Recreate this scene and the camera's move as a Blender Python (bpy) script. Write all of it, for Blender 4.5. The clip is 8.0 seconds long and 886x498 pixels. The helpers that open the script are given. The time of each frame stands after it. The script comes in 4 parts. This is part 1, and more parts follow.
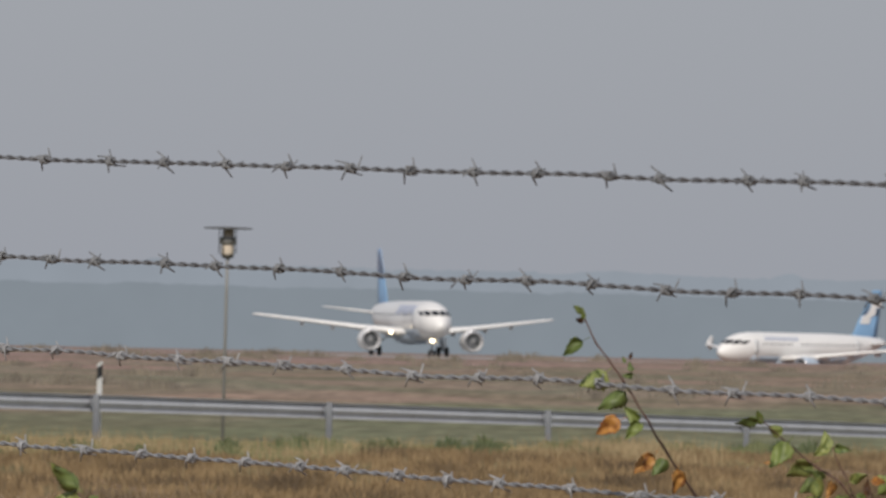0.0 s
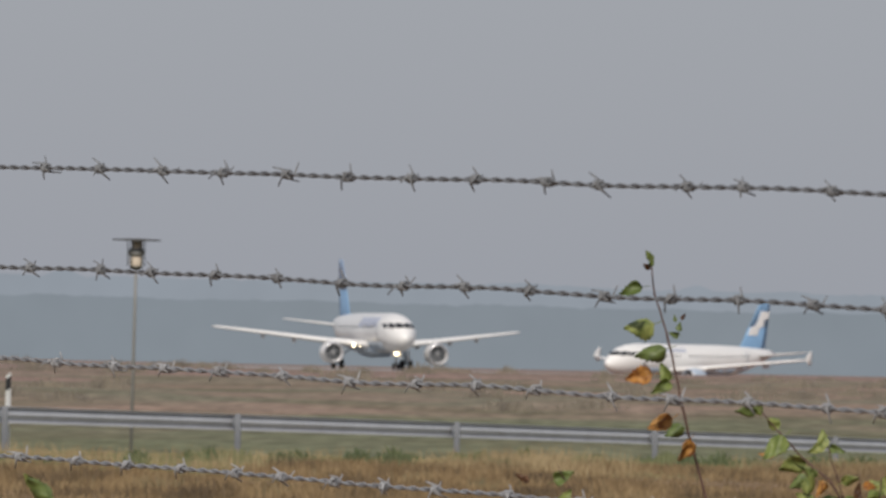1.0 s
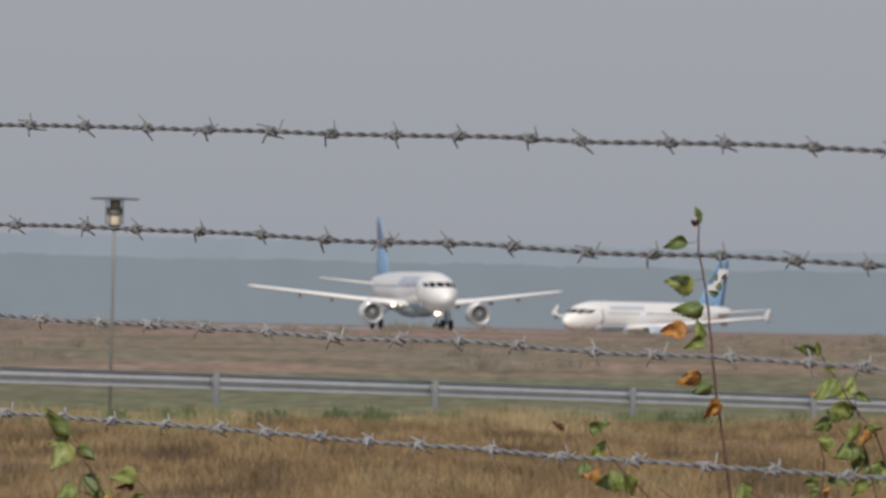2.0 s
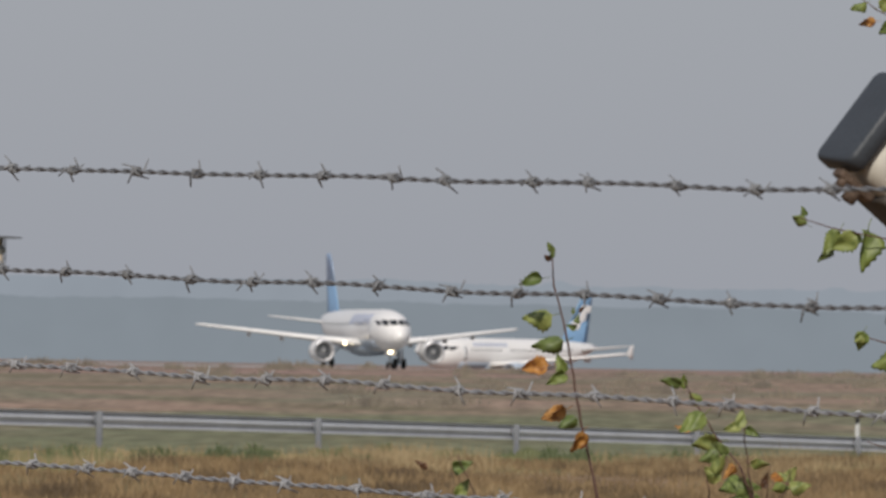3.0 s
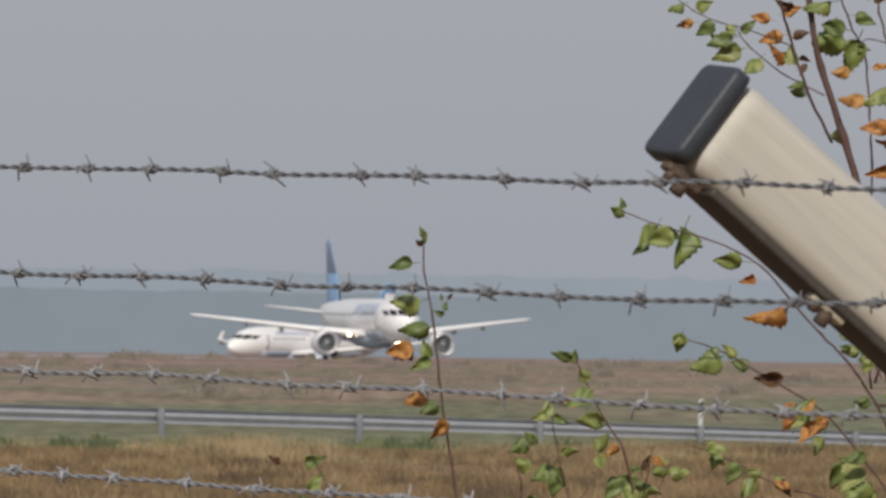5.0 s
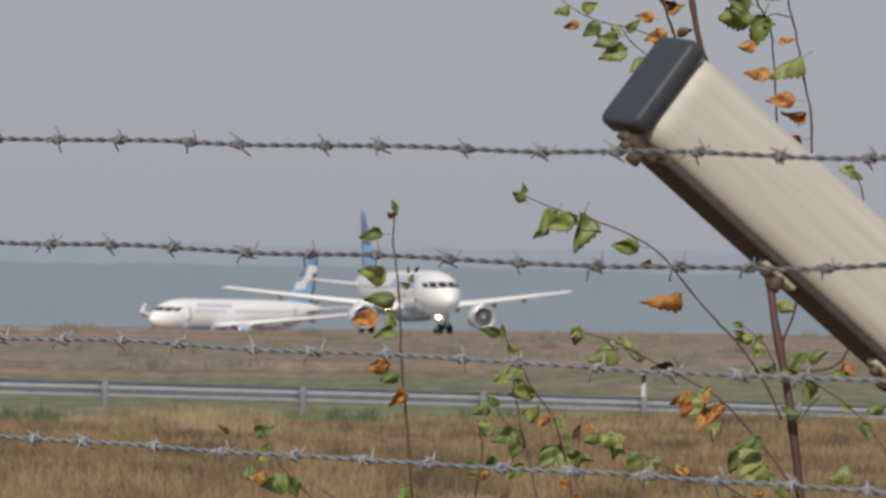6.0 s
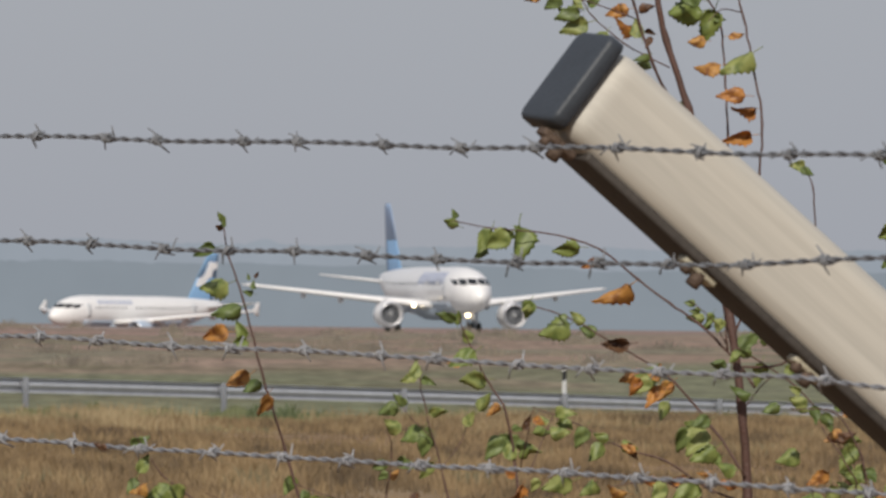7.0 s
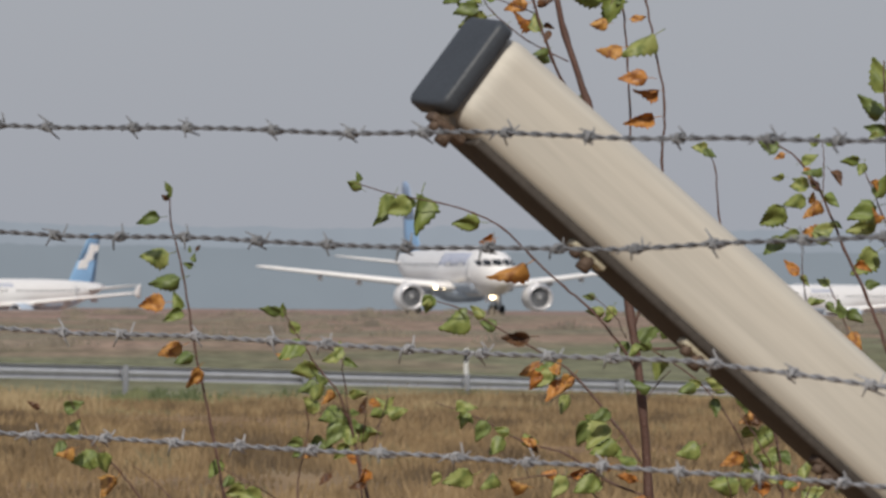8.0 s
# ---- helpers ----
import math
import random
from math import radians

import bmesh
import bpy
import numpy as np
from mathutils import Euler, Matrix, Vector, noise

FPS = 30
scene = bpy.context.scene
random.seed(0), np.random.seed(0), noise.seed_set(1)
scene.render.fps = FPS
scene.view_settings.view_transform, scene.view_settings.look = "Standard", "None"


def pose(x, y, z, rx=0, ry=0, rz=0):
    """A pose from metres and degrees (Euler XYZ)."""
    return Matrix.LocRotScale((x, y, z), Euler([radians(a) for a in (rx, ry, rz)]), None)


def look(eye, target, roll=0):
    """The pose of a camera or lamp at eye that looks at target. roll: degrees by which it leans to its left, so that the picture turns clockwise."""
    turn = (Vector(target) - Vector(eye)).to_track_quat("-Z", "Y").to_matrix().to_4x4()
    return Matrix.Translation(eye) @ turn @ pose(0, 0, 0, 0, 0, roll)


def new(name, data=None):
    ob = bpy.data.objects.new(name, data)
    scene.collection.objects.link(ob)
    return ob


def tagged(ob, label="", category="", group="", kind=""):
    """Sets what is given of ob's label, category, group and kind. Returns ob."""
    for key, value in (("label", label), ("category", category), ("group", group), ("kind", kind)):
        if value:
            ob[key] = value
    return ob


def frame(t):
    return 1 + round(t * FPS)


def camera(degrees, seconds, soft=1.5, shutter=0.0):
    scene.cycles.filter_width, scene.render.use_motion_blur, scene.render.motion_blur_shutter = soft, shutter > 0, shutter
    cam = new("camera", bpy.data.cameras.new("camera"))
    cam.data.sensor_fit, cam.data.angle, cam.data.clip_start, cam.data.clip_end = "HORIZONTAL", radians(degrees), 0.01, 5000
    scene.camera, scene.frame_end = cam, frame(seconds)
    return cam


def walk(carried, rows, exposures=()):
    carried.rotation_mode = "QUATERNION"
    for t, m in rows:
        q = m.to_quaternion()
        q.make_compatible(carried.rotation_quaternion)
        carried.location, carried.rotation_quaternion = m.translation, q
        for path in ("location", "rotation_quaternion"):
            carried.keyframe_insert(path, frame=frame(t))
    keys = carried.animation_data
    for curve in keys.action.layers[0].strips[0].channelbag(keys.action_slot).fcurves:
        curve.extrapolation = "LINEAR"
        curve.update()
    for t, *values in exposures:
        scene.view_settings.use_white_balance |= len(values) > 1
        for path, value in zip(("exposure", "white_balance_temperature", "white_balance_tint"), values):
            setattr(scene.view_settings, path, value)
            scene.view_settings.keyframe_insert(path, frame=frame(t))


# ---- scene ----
cam = camera(4.12, 8.0, soft=1.5)
walk(cam, [
    (0.0, look((0.0075, 0.0599, 1.7038), (-2.0902, 100.0351, 2.4527), 1.177)),
    (0.5, look((-0.0038, 0.0188, 1.7007), (-1.7985, 100.0011, 2.2605), 1.214)),
    (1.0, look((-0.0135, 0.0655, 1.6995), (-1.3633, 100.0526, 2.5601), 1.178)),
    (1.2, look((-0.0162, 0.0746, 1.7001), (-1.3649, 100.0626, 2.4609), 1.130)),
    (2.3, look((-0.0167, 0.0010, 1.6968), (-0.9123, 99.9956, 2.2222), 1.043)),
    (2.5, look((-0.0143, -0.0001, 1.6983), (-0.5787, 99.9956, 2.4379), 1.006)),
    (3.0, look((-0.0037, 0.0075, 1.6990), (-0.2270, 100.0037, 2.5459), 0.926)),
    (3.5, look((0.0000, 0.0000, 1.7000), (0.0000, 99.9978, 2.3605), 0.800)),
    (4.0, look((0.0050, 0.0324, 1.7006), (0.3085, 100.0292, 2.4345), 0.713)),
    (4.2, look((0.0073, 0.0471, 1.7008), (0.6729, 100.0420, 2.4579), 0.715)),
    (5.3, look((0.0058, -0.0188, 1.7022), (1.1700, 99.9714, 2.4820), 0.817)),
    (5.5, look((-0.0043, -0.1879, 1.7001), (1.2910, 99.8024, 2.2125), 0.833)),
    (6.0, look((-0.0092, -0.2029, 1.6973), (1.5115, 99.7840, 2.2552), 0.676)),
    (6.5, look((-0.0101, -0.1647, 1.6968), (1.8096, 99.8184, 1.9794), 0.772)),
    (7.0, look((-0.0075, -0.1741, 1.6971), (2.1571, 99.8010, 2.2370), 0.652)),
    (7.5, look((-0.0071, -0.2147, 1.6977), (2.6588, 99.7488, 2.1312), 0.587)),
    (8.0, look((0.0000, -0.1856, 1.6997), (2.9652, 99.7697, 2.0939), 0.395)),
], exposures=[(0.0, -0.06), (4.2, -0.05), (5.3, 0.02), (8.0, 0.05)])
# soft tele lens: a narrow band of sharpness between the fence and the runway
cam.data.dof.use_dof = True
cam.data.dof.focus_distance = 15.0
cam.data.dof.aperture_fstop = 98.0

# ---- light ----
SUN_EL, SUN_AZ = 36.0, 184.0      # degrees; azimuth clockwise from +Y
sky = bpy.data.worlds.new("sky")
scene.world = sky
sky.use_nodes = True
sn = sky.node_tree.nodes
sky_tex = sn.new("ShaderNodeTexSky")
sky_tex.sky_type = "NISHITA"
sky_tex.sun_disc = False
sky_tex.sun_elevation = radians(SUN_EL)
sky_tex.sun_rotation = radians(SUN_AZ)
sky_tex.air_density, sky_tex.dust_density, sky_tex.ozone_density = 1.0, 1.5, 1.0
# a high grey haze veils the blue everywhere
haze = sn.new("ShaderNodeMix")
haze.data_type = "RGBA"
haze.inputs[0].default_value = 0.85
haze.inputs[7].default_value = (3.50, 3.68, 4.25, 1)
sky.node_tree.links.new(sky_tex.outputs[0], haze.inputs[6])
sky.node_tree.links.new(haze.outputs[2], sn["Background"].inputs[0])
sn["Background"].inputs[1].default_value = 0.1
sun_data = bpy.data.lights.new("sun", "SUN")
sun_data.energy, sun_data.angle, sun_data.color = 3.3, radians(1.5), (1.0, 0.93, 0.83)
sun = new("sun", sun_data)
_el, _az = radians(SUN_EL), radians(SUN_AZ)
sun.matrix_world = look((0, 0, 60), Vector((0, 0, 60)) - Vector((math.sin(_az) * math.cos(_el), math.cos(_az) * math.cos(_el), math.sin(_el))))


# ---- materials ----
def mat(name, color, rough=0.6, metal=0.0, vary=0.12, scale=8.0, fine=60.0, bump=0.0, coat=0.0, random_piece=0.0, stretch=None):
    m = bpy.data.materials.new(name)
    m.use_nodes = True
    n, l = m.node_tree.nodes, m.node_tree.links
    b = n["Principled BSDF"]
    b.inputs["Roughness"].default_value = rough
    b.inputs["Metallic"].default_value = metal
    b.inputs["Coat Weight"].default_value = coat
    tc = n.new("ShaderNodeTexCoord")
    a, f = n.new("ShaderNodeTexNoise"), n.new("ShaderNodeTexNoise")
    a.inputs["Scale"].default_value, f.inputs["Scale"].default_value = scale, fine
    a.inputs["Detail"].default_value = 4
    where = tc.outputs["Object"]
    if stretch:
        mp = n.new("ShaderNodeMapping")
        mp.inputs["Scale"].default_value = stretch
        l.new(where, mp.inputs["Vector"])
        where = mp.outputs[0]
    for q in (a, f):
        l.new(where, q.inputs["Vector"])
    add = n.new("ShaderNodeMath")
    add.operation = "ADD"
    l.new(a.outputs["Fac"], add.inputs[0])
    l.new(f.outputs["Fac"], add.inputs[1])
    rng = n.new("ShaderNodeMapRange")
    rng.inputs["From Min"].default_value, rng.inputs["From Max"].default_value = 0.6, 1.4
    rng.inputs["To Min"].default_value, rng.inputs["To Max"].default_value = 1 - vary, 1 + vary
    l.new(add.outputs[0], rng.inputs["Value"])
    value = rng.outputs[0]
    if random_piece:
        info = n.new("ShaderNodeObjectInfo")
        r2 = n.new("ShaderNodeMapRange")
        r2.inputs["To Min"].default_value, r2.inputs["To Max"].default_value = 1 - random_piece, 1 + random_piece
        l.new(info.outputs["Random"], r2.inputs["Value"])
        mul = n.new("ShaderNodeMath")
        mul.operation = "MULTIPLY"
        l.new(value, mul.inputs[0])
        l.new(r2.outputs[0], mul.inputs[1])
        value = mul.outputs[0]
    mix = n.new("ShaderNodeVectorMath")
    mix.operation = "SCALE"
    mix.inputs[0].default_value = color
    l.new(value, mix.inputs["Scale"])
    l.new(mix.outputs[0], b.inputs["Base Color"])
    if bump:
        bp = n.new("ShaderNodeBump")
        bp.inputs["Strength"].default_value = bump
        bp.inputs["Distance"].default_value = 0.002
        l.new(add.outputs[0], bp.inputs["Height"])
        l.new(bp.outputs[0], b.inputs["Normal"])
    return m


def glow(name, color, strength):
    m = bpy.data.materials.new(name)
    m.use_nodes = True
    n, l = m.node_tree.nodes, m.node_tree.links
    n.remove(n["Principled BSDF"])
    e = n.new("ShaderNodeEmission")
    e.inputs["Color"].default_value = (*color, 1)
    e.inputs["Strength"].default_value = strength
    l.new(e.outputs[0], n["Material Output"].inputs["Surface"])
    return m


def leaf_mat(name, c0, c1, spots):
    """Leaf skin: two tones by piece, darker spots, some light through it."""
    m = bpy.data.materials.new(name)
    m.use_nodes = True
    n, l = m.node_tree.nodes, m.node_tree.links
    b = n["Principled BSDF"]
    b.inputs["Roughness"].default_value = 0.5
    info, tc = n.new("ShaderNodeObjectInfo"), n.new("ShaderNodeTexCoord")
    mx = n.new("ShaderNodeMix")
    mx.data_type = "RGBA"
    mx.inputs[6].default_value, mx.inputs[7].default_value = (*c0, 1), (*c1, 1)
    l.new(info.outputs["Random"], mx.inputs[0])
    ns = n.new("ShaderNodeTexNoise")
    ns.inputs["Scale"].default_value = 3.0
    ns.inputs["Detail"].default_value = 5
    l.new(tc.outputs["Object"], ns.inputs["Vector"])
    rp = n.new("ShaderNodeMapRange")
    rp.inputs["From Min"].default_value, rp.inputs["From Max"].default_value = 0.48, 0.68
    l.new(ns.outputs["Fac"], rp.inputs["Value"])
    m2 = n.new("ShaderNodeMix")
    m2.data_type = "RGBA"
    m2.inputs[7].default_value = (*spots, 1)
    l.new(rp.outputs[0], m2.inputs[0])
    l.new(mx.outputs[2], m2.inputs[6])
    l.new(m2.outputs[2], b.inputs["Base Color"])
    tr = n.new("ShaderNodeBsdfTranslucent")
    l.new(m2.outputs[2], tr.inputs["Color"])
    sh = n.new("ShaderNodeMixShader")
    sh.inputs[0].default_value = 0.27
    l.new(b.outputs[0], sh.inputs[1])
    l.new(tr.outputs[0], sh.inputs[2])
    l.new(sh.outputs[0], n["Material Output"].inputs["Surface"])
    return m


def ground_mat():
    """Dry meadow: straw near the road, green verge behind the rail, brown steppe up to the runway."""
    m = bpy.data.materials.new("meadow")
    m.use_nodes = True
    n, l = m.node_tree.nodes, m.node_tree.links
    b = n["Principled BSDF"]
    b.inputs["Roughness"].default_value = 0.95
    b.inputs["Specular IOR Level"].default_value = 0.1
    geo = n.new("ShaderNodeNewGeometry")
    sep = n.new("ShaderNodeSeparateXYZ")
    l.new(geo.outputs["Position"], sep.inputs[0])
    # distance from the rail line
    off = n.new("ShaderNodeMath")
    off.operation = "MULTIPLY_ADD"
    off.inputs[1].default_value, off.inputs[2].default_value = -2.2, 0.0
    l.new(sep.outputs["X"], off.inputs[0])
    dist = n.new("ShaderNodeMath")
    dist.operation = "ADD"
    l.new(sep.outputs["Y"], dist.inputs[0])
    l.new(off.outputs[0], dist.inputs[1])

    def patch(sx, sy, detail, lo, hi):
        mp = n.new("ShaderNodeMapping")
        mp.inputs["Scale"].default_value = (sx, sy, 0)
        l.new(geo.outputs["Position"], mp.inputs["Vector"])
        t = n.new("ShaderNodeTexNoise")
        t.inputs["Scale"].default_value = 1.0
        t.inputs["Detail"].default_value = detail
        l.new(mp.outputs[0], t.inputs["Vector"])
        r = n.new("ShaderNodeMapRange")
        r.inputs["From Min"].default_value, r.inputs["From Max"].default_value = lo, hi
        l.new(t.outputs["Fac"], r.inputs["Value"])
        return r.outputs[0], t.outputs["Fac"]

    wob = patch(0.045, 0.012, 6, 0, 1)[1]
    w2 = n.new("ShaderNodeMath")
    w2.operation = "MULTIPLY_ADD"
    w2.inputs[1].default_value = 420
    l.new(wob, w2.inputs[0])
    l.new(dist.outputs[0], w2.inputs[2])
    sc = n.new("ShaderNodeMath")
    sc.operation = "DIVIDE"
    sc.inputs[1].default_value = 1200
    l.new(w2.outputs[0], sc.inputs[0])
    ramp = n.new("ShaderNodeValToRGB")
    stops = [(0.24, (0.222, 0.142, 0.082)), (0.33, (0.233, 0.159, 0.091)), (0.37, (0.172, 0.159, 0.091)), (0.47, (0.160, 0.168, 0.097)), (0.58, (0.178, 0.179, 0.114)),
             (0.63, (0.299, 0.211, 0.165)), (0.69, (0.194, 0.184, 0.130)), (0.75, (0.288, 0.200, 0.159)), (0.80, (0.210, 0.190, 0.136)), (0.86, (0.288, 0.195, 0.165)), (0.92, (0.284, 0.200, 0.177))]
    el = ramp.color_ramp.elements
    el[0].position, el[0].color = stops[0][0], (*stops[0][1], 1)
    el[1].position, el[1].color = stops[-1][0], (*stops[-1][1], 1)
    for p, c in stops[1:-1]:
        e = el.new(p)
        e.color = (*c, 1)
    l.new(sc.outputs[0], ramp.inputs[0])
    spots, _ = patch(0.07, 0.03, 6, 0.46, 0.72)
    mx = n.new("ShaderNodeMix")
    mx.data_type = "RGBA"
    mx.inputs[7].default_value = (0.15, 0.135, 0.085, 1)
    l.new(spots, mx.inputs[0])
    l.new(ramp.outputs[0], mx.inputs[6])
    grain, _ = patch(1.1, 0.12, 5, 0.35, 0.68)
    g2 = n.new("ShaderNodeMapRange")
    g2.inputs["To Min"].default_value, g2.inputs["To Max"].default_value = 0.72, 1.28
    l.new(grain, g2.inputs["Value"])
    sca = n.new("ShaderNodeVectorMath")
    sca.operation = "SCALE"
    l.new(mx.outputs[2], sca.inputs[0])
    l.new(g2.outputs[0], sca.inputs["Scale"])
    l.new(sca.outputs[0], b.inputs["Base Color"])
    return m


def blades_mat(name, stops):
    """Grass: each blade its own tone."""
    m = bpy.data.materials.new(name)
    m.use_nodes = True
    n, l = m.node_tree.nodes, m.node_tree.links
    b = n["Principled BSDF"]
    b.inputs["Roughness"].default_value = 0.8
    geo = n.new("ShaderNodeNewGeometry")
    mp = n.new("ShaderNodeMapping")
    mp.inputs["Scale"].default_value = (0.75, 0.11, 0)
    l.new(geo.outputs["Position"], mp.inputs["Vector"])
    ns = n.new("ShaderNodeTexNoise")
    ns.inputs["Scale"].default_value = 1.0
    ns.inputs["Detail"].default_value = 3
    l.new(mp.outputs[0], ns.inputs["Vector"])
    ma = n.new("ShaderNodeMath")
    ma.operation = "MULTIPLY_ADD"
    ma.inputs[1].default_value = 0.22
    l.new(geo.outputs["Random Per Island"], ma.inputs[0])
    # patches of one tone, a metre or two wide
    pm = n.new("ShaderNodeMath")
    pm.operation = "MULTIPLY_ADD"
    pm.inputs[1].default_value, pm.inputs[2].default_value = 1.9, -0.37
    l.new(ns.outputs["Fac"], pm.inputs[0])
    l.new(pm.outputs[0], ma.inputs[2])
    ramp = n.new("ShaderNodeValToRGB")
    el = ramp.color_ramp.elements
    el[0].position, el[0].color = stops[0][0], (*stops[0][1], 1)
    el[1].position, el[1].color = stops[-1][0], (*stops[-1][1], 1)
    for p, c in stops[1:-1]:
        e = el.new(p)
        e.color = (*c, 1)
    l.new(ma.outputs[0], ramp.inputs[0])
    l.new(ramp.outputs[0], b.inputs["Base Color"])
    return m


WHITE = mat("white_aircraft_paint", (0.80, 0.79, 0.78), 0.35, vary=0.05, scale=0.4, fine=3, coat=0.3)
BELLY = mat("pale_blue_paint", (0.42, 0.50, 0.60), 0.4, vary=0.06, scale=0.4, fine=3)
BLUE = mat("blue_tail_paint", (0.21, 0.37, 0.58), 0.4, vary=0.08, scale=0.4, fine=3)
LIGHT_BLUE = mat("light_blue_paint", (0.29, 0.40, 0.58), 0.4, vary=0.08, scale=0.4, fine=3)
TITLE = mat("title_paint", (0.42, 0.46, 0.58), 0.5, vary=0.1, scale=2)
GLASS_DARK = mat("cockpit_glass", (0.02, 0.022, 0.025), 0.1, vary=0.1)
WING_GREY = mat("wing_grey", (0.62, 0.63, 0.64), 0.45, vary=0.06, scale=0.5, fine=4)
LIP = mat("bare_metal_lip", (0.62, 0.62, 0.64), 0.35, metal=0.8, vary=0.08)
FAN = mat("fan_titanium", (0.22, 0.23, 0.25), 0.5, metal=0.5, vary=0.2)
TYRE = mat("tyre_rubber", (0.025, 0.025, 0.027), 0.8, vary=0.2)
GEAR = mat("gear_steel", (0.35, 0.36, 0.37), 0.5, metal=0.4)
LAMP_GLOW = glow("landing_light", (1.0, 0.80, 0.50), 9.0)
ZINC = mat("galvanised_steel", (0.56, 0.57, 0.60), 0.5, metal=0.25, vary=0.14, scale=1.2, fine=9, bump=0.2)
ZINC_POST = mat("weathered_zinc", (0.15, 0.16, 0.18), 0.6, metal=0.3, vary=0.15, scale=3, fine=25)
WIRE = mat("barbed_wire_zinc", (0.20, 0.208, 0.222), 0.65, metal=0.3, vary=0.3, scale=40, fine=300, bump=0.4)
WIRE_PALE = mat("bright_wire_zinc", (0.30, 0.305, 0.322), 0.55, metal=0.3, vary=0.25, scale=40, fine=300, bump=0.4)
ARM = mat("cream_steel_post", (0.485, 0.46, 0.405), 0.6, vary=0.13, scale=9, fine=45, bump=0.15, stretch=(0.22, 4, 4))
CAP = mat("black_plastic_cap", (0.035, 0.042, 0.052), 0.55, vary=0.2, scale=30, fine=300, bump=0.2)
ARM_SHADE = mat("arm_shade_paint", (0.045, 0.038, 0.032), 0.7, vary=0.3, scale=40, fine=200, bump=0.3)
CLIP = mat("rusty_clip", (0.105, 0.072, 0.052), 0.7, metal=0.3, vary=0.35, scale=60, fine=400, bump=0.5)
PLASTIC = mat("white_marker_plastic", (0.80, 0.80, 0.78), 0.5, vary=0.05)
CLIP_PLATE = mat("cream_clip_plate", (0.40, 0.37, 0.28), 0.6, vary=0.25, scale=60, fine=400, bump=0.3)
MAST = mat("grey_mast_paint", (0.22, 0.22, 0.215), 0.6, vary=0.12, scale=1.5, fine=20)
BLACK = mat("black_band", (0.03, 0.03, 0.03), 0.5)
LANTERN = mat("lantern_metal", (0.075, 0.07, 0.06), 0.5, metal=0.3, vary=0.2)
LANTERN_GLASS = mat("amber_lantern_glass", (0.60, 0.52, 0.43), 0.25, vary=0.15)
BARK = mat("red_brown_bark", (0.088, 0.045, 0.034), 0.6, vary=0.3, scale=60, fine=500, bump=0.5)
LEAVES = [leaf_mat("green_leaf", (0.19, 0.245, 0.06), (0.33, 0.355, 0.12), (0.115, 0.16, 0.04)),
          leaf_mat("dark_green_leaf", (0.13, 0.18, 0.05), (0.18, 0.23, 0.07), (0.08, 0.11, 0.035)),
          leaf_mat("orange_dry_leaf", (0.48, 0.20, 0.045), (0.52, 0.29, 0.08), (0.20, 0.07, 0.025)),
          leaf_mat("brown_dry_leaf", (0.16, 0.075, 0.035), (0.13, 0.07, 0.035), (0.06, 0.03, 0.02))]
MEADOW = ground_mat()
STRAW = blades_mat("straw_grass", [(0.30, (0.060, 0.040, 0.022)), (0.52, (0.101, 0.069, 0.035)), (0.76, (0.184, 0.124, 0.061)), (0.95, (0.245, 0.175, 0.091)), (1.0, (0.115, 0.10, 0.054))])
TALL = blades_mat("pale_straw", [(0.30, (0.155, 0.113, 0.062)), (0.65, (0.245, 0.183, 0.10)), (0.95, (0.33, 0.258, 0.147))])
SWARD = blades_mat("olive_sward", [(0.30, (0.105, 0.115, 0.052)), (0.65, (0.155, 0.155, 0.072)), (0.95, (0.27, 0.22, 0.11))])
GREEN = blades_mat("green_weeds", [(0.35, (0.045, 0.062, 0.027)), (0.7, (0.075, 0.095, 0.04)), (0.95, (0.13, 0.14, 0.065))])
SCRUB = blades_mat("grey_scrub", [(0.35, (0.11, 0.095, 0.08)), (0.7, (0.16, 0.14, 0.11)), (0.95, (0.20, 0.17, 0.13))])
CONCRETE = mat("runway_concrete", (0.30, 0.29, 0.28), 0.9, vary=0.1, scale=0.05, fine=1)


# ---- mesh helpers ----
def part(name, bm, material, parent, label="", m=None, smooth=True):
    me = bpy.data.meshes.new(name)
    bm.to_mesh(me)
    bm.free()
    me.materials.append(material)
    if smooth:
        me.shade_smooth()
    ob = new(name, me)
    ob.parent = parent
    if m is not None:
        ob.matrix_basis = m
    if label:
        ob["label"] = label
    return ob


def thing(name, m, label, category, group="", kind=""):
    e = new(name)
    e.matrix_basis = m
    return tagged(e, label, category, group, kind)


def loft(sections, closed=True, caps=True):
    """A skin through rings of equal point counts."""
    bm = bmesh.new()
    rings = [[bm.verts.new(p) for p in s] for s in sections]
    n = len(rings[0])
    for a, b in zip(rings, rings[1:]):
        for i in range(n if closed else n - 1):
            j = (i + 1) % n
            bm.faces.new((a[i], a[j], b[j], b[i]))
    if caps and closed:
        bm.faces.new(rings[0][::-1])
        bm.faces.new(rings[-1])
    bmesh.ops.recalc_face_normals(bm, faces=bm.faces)
    return bm


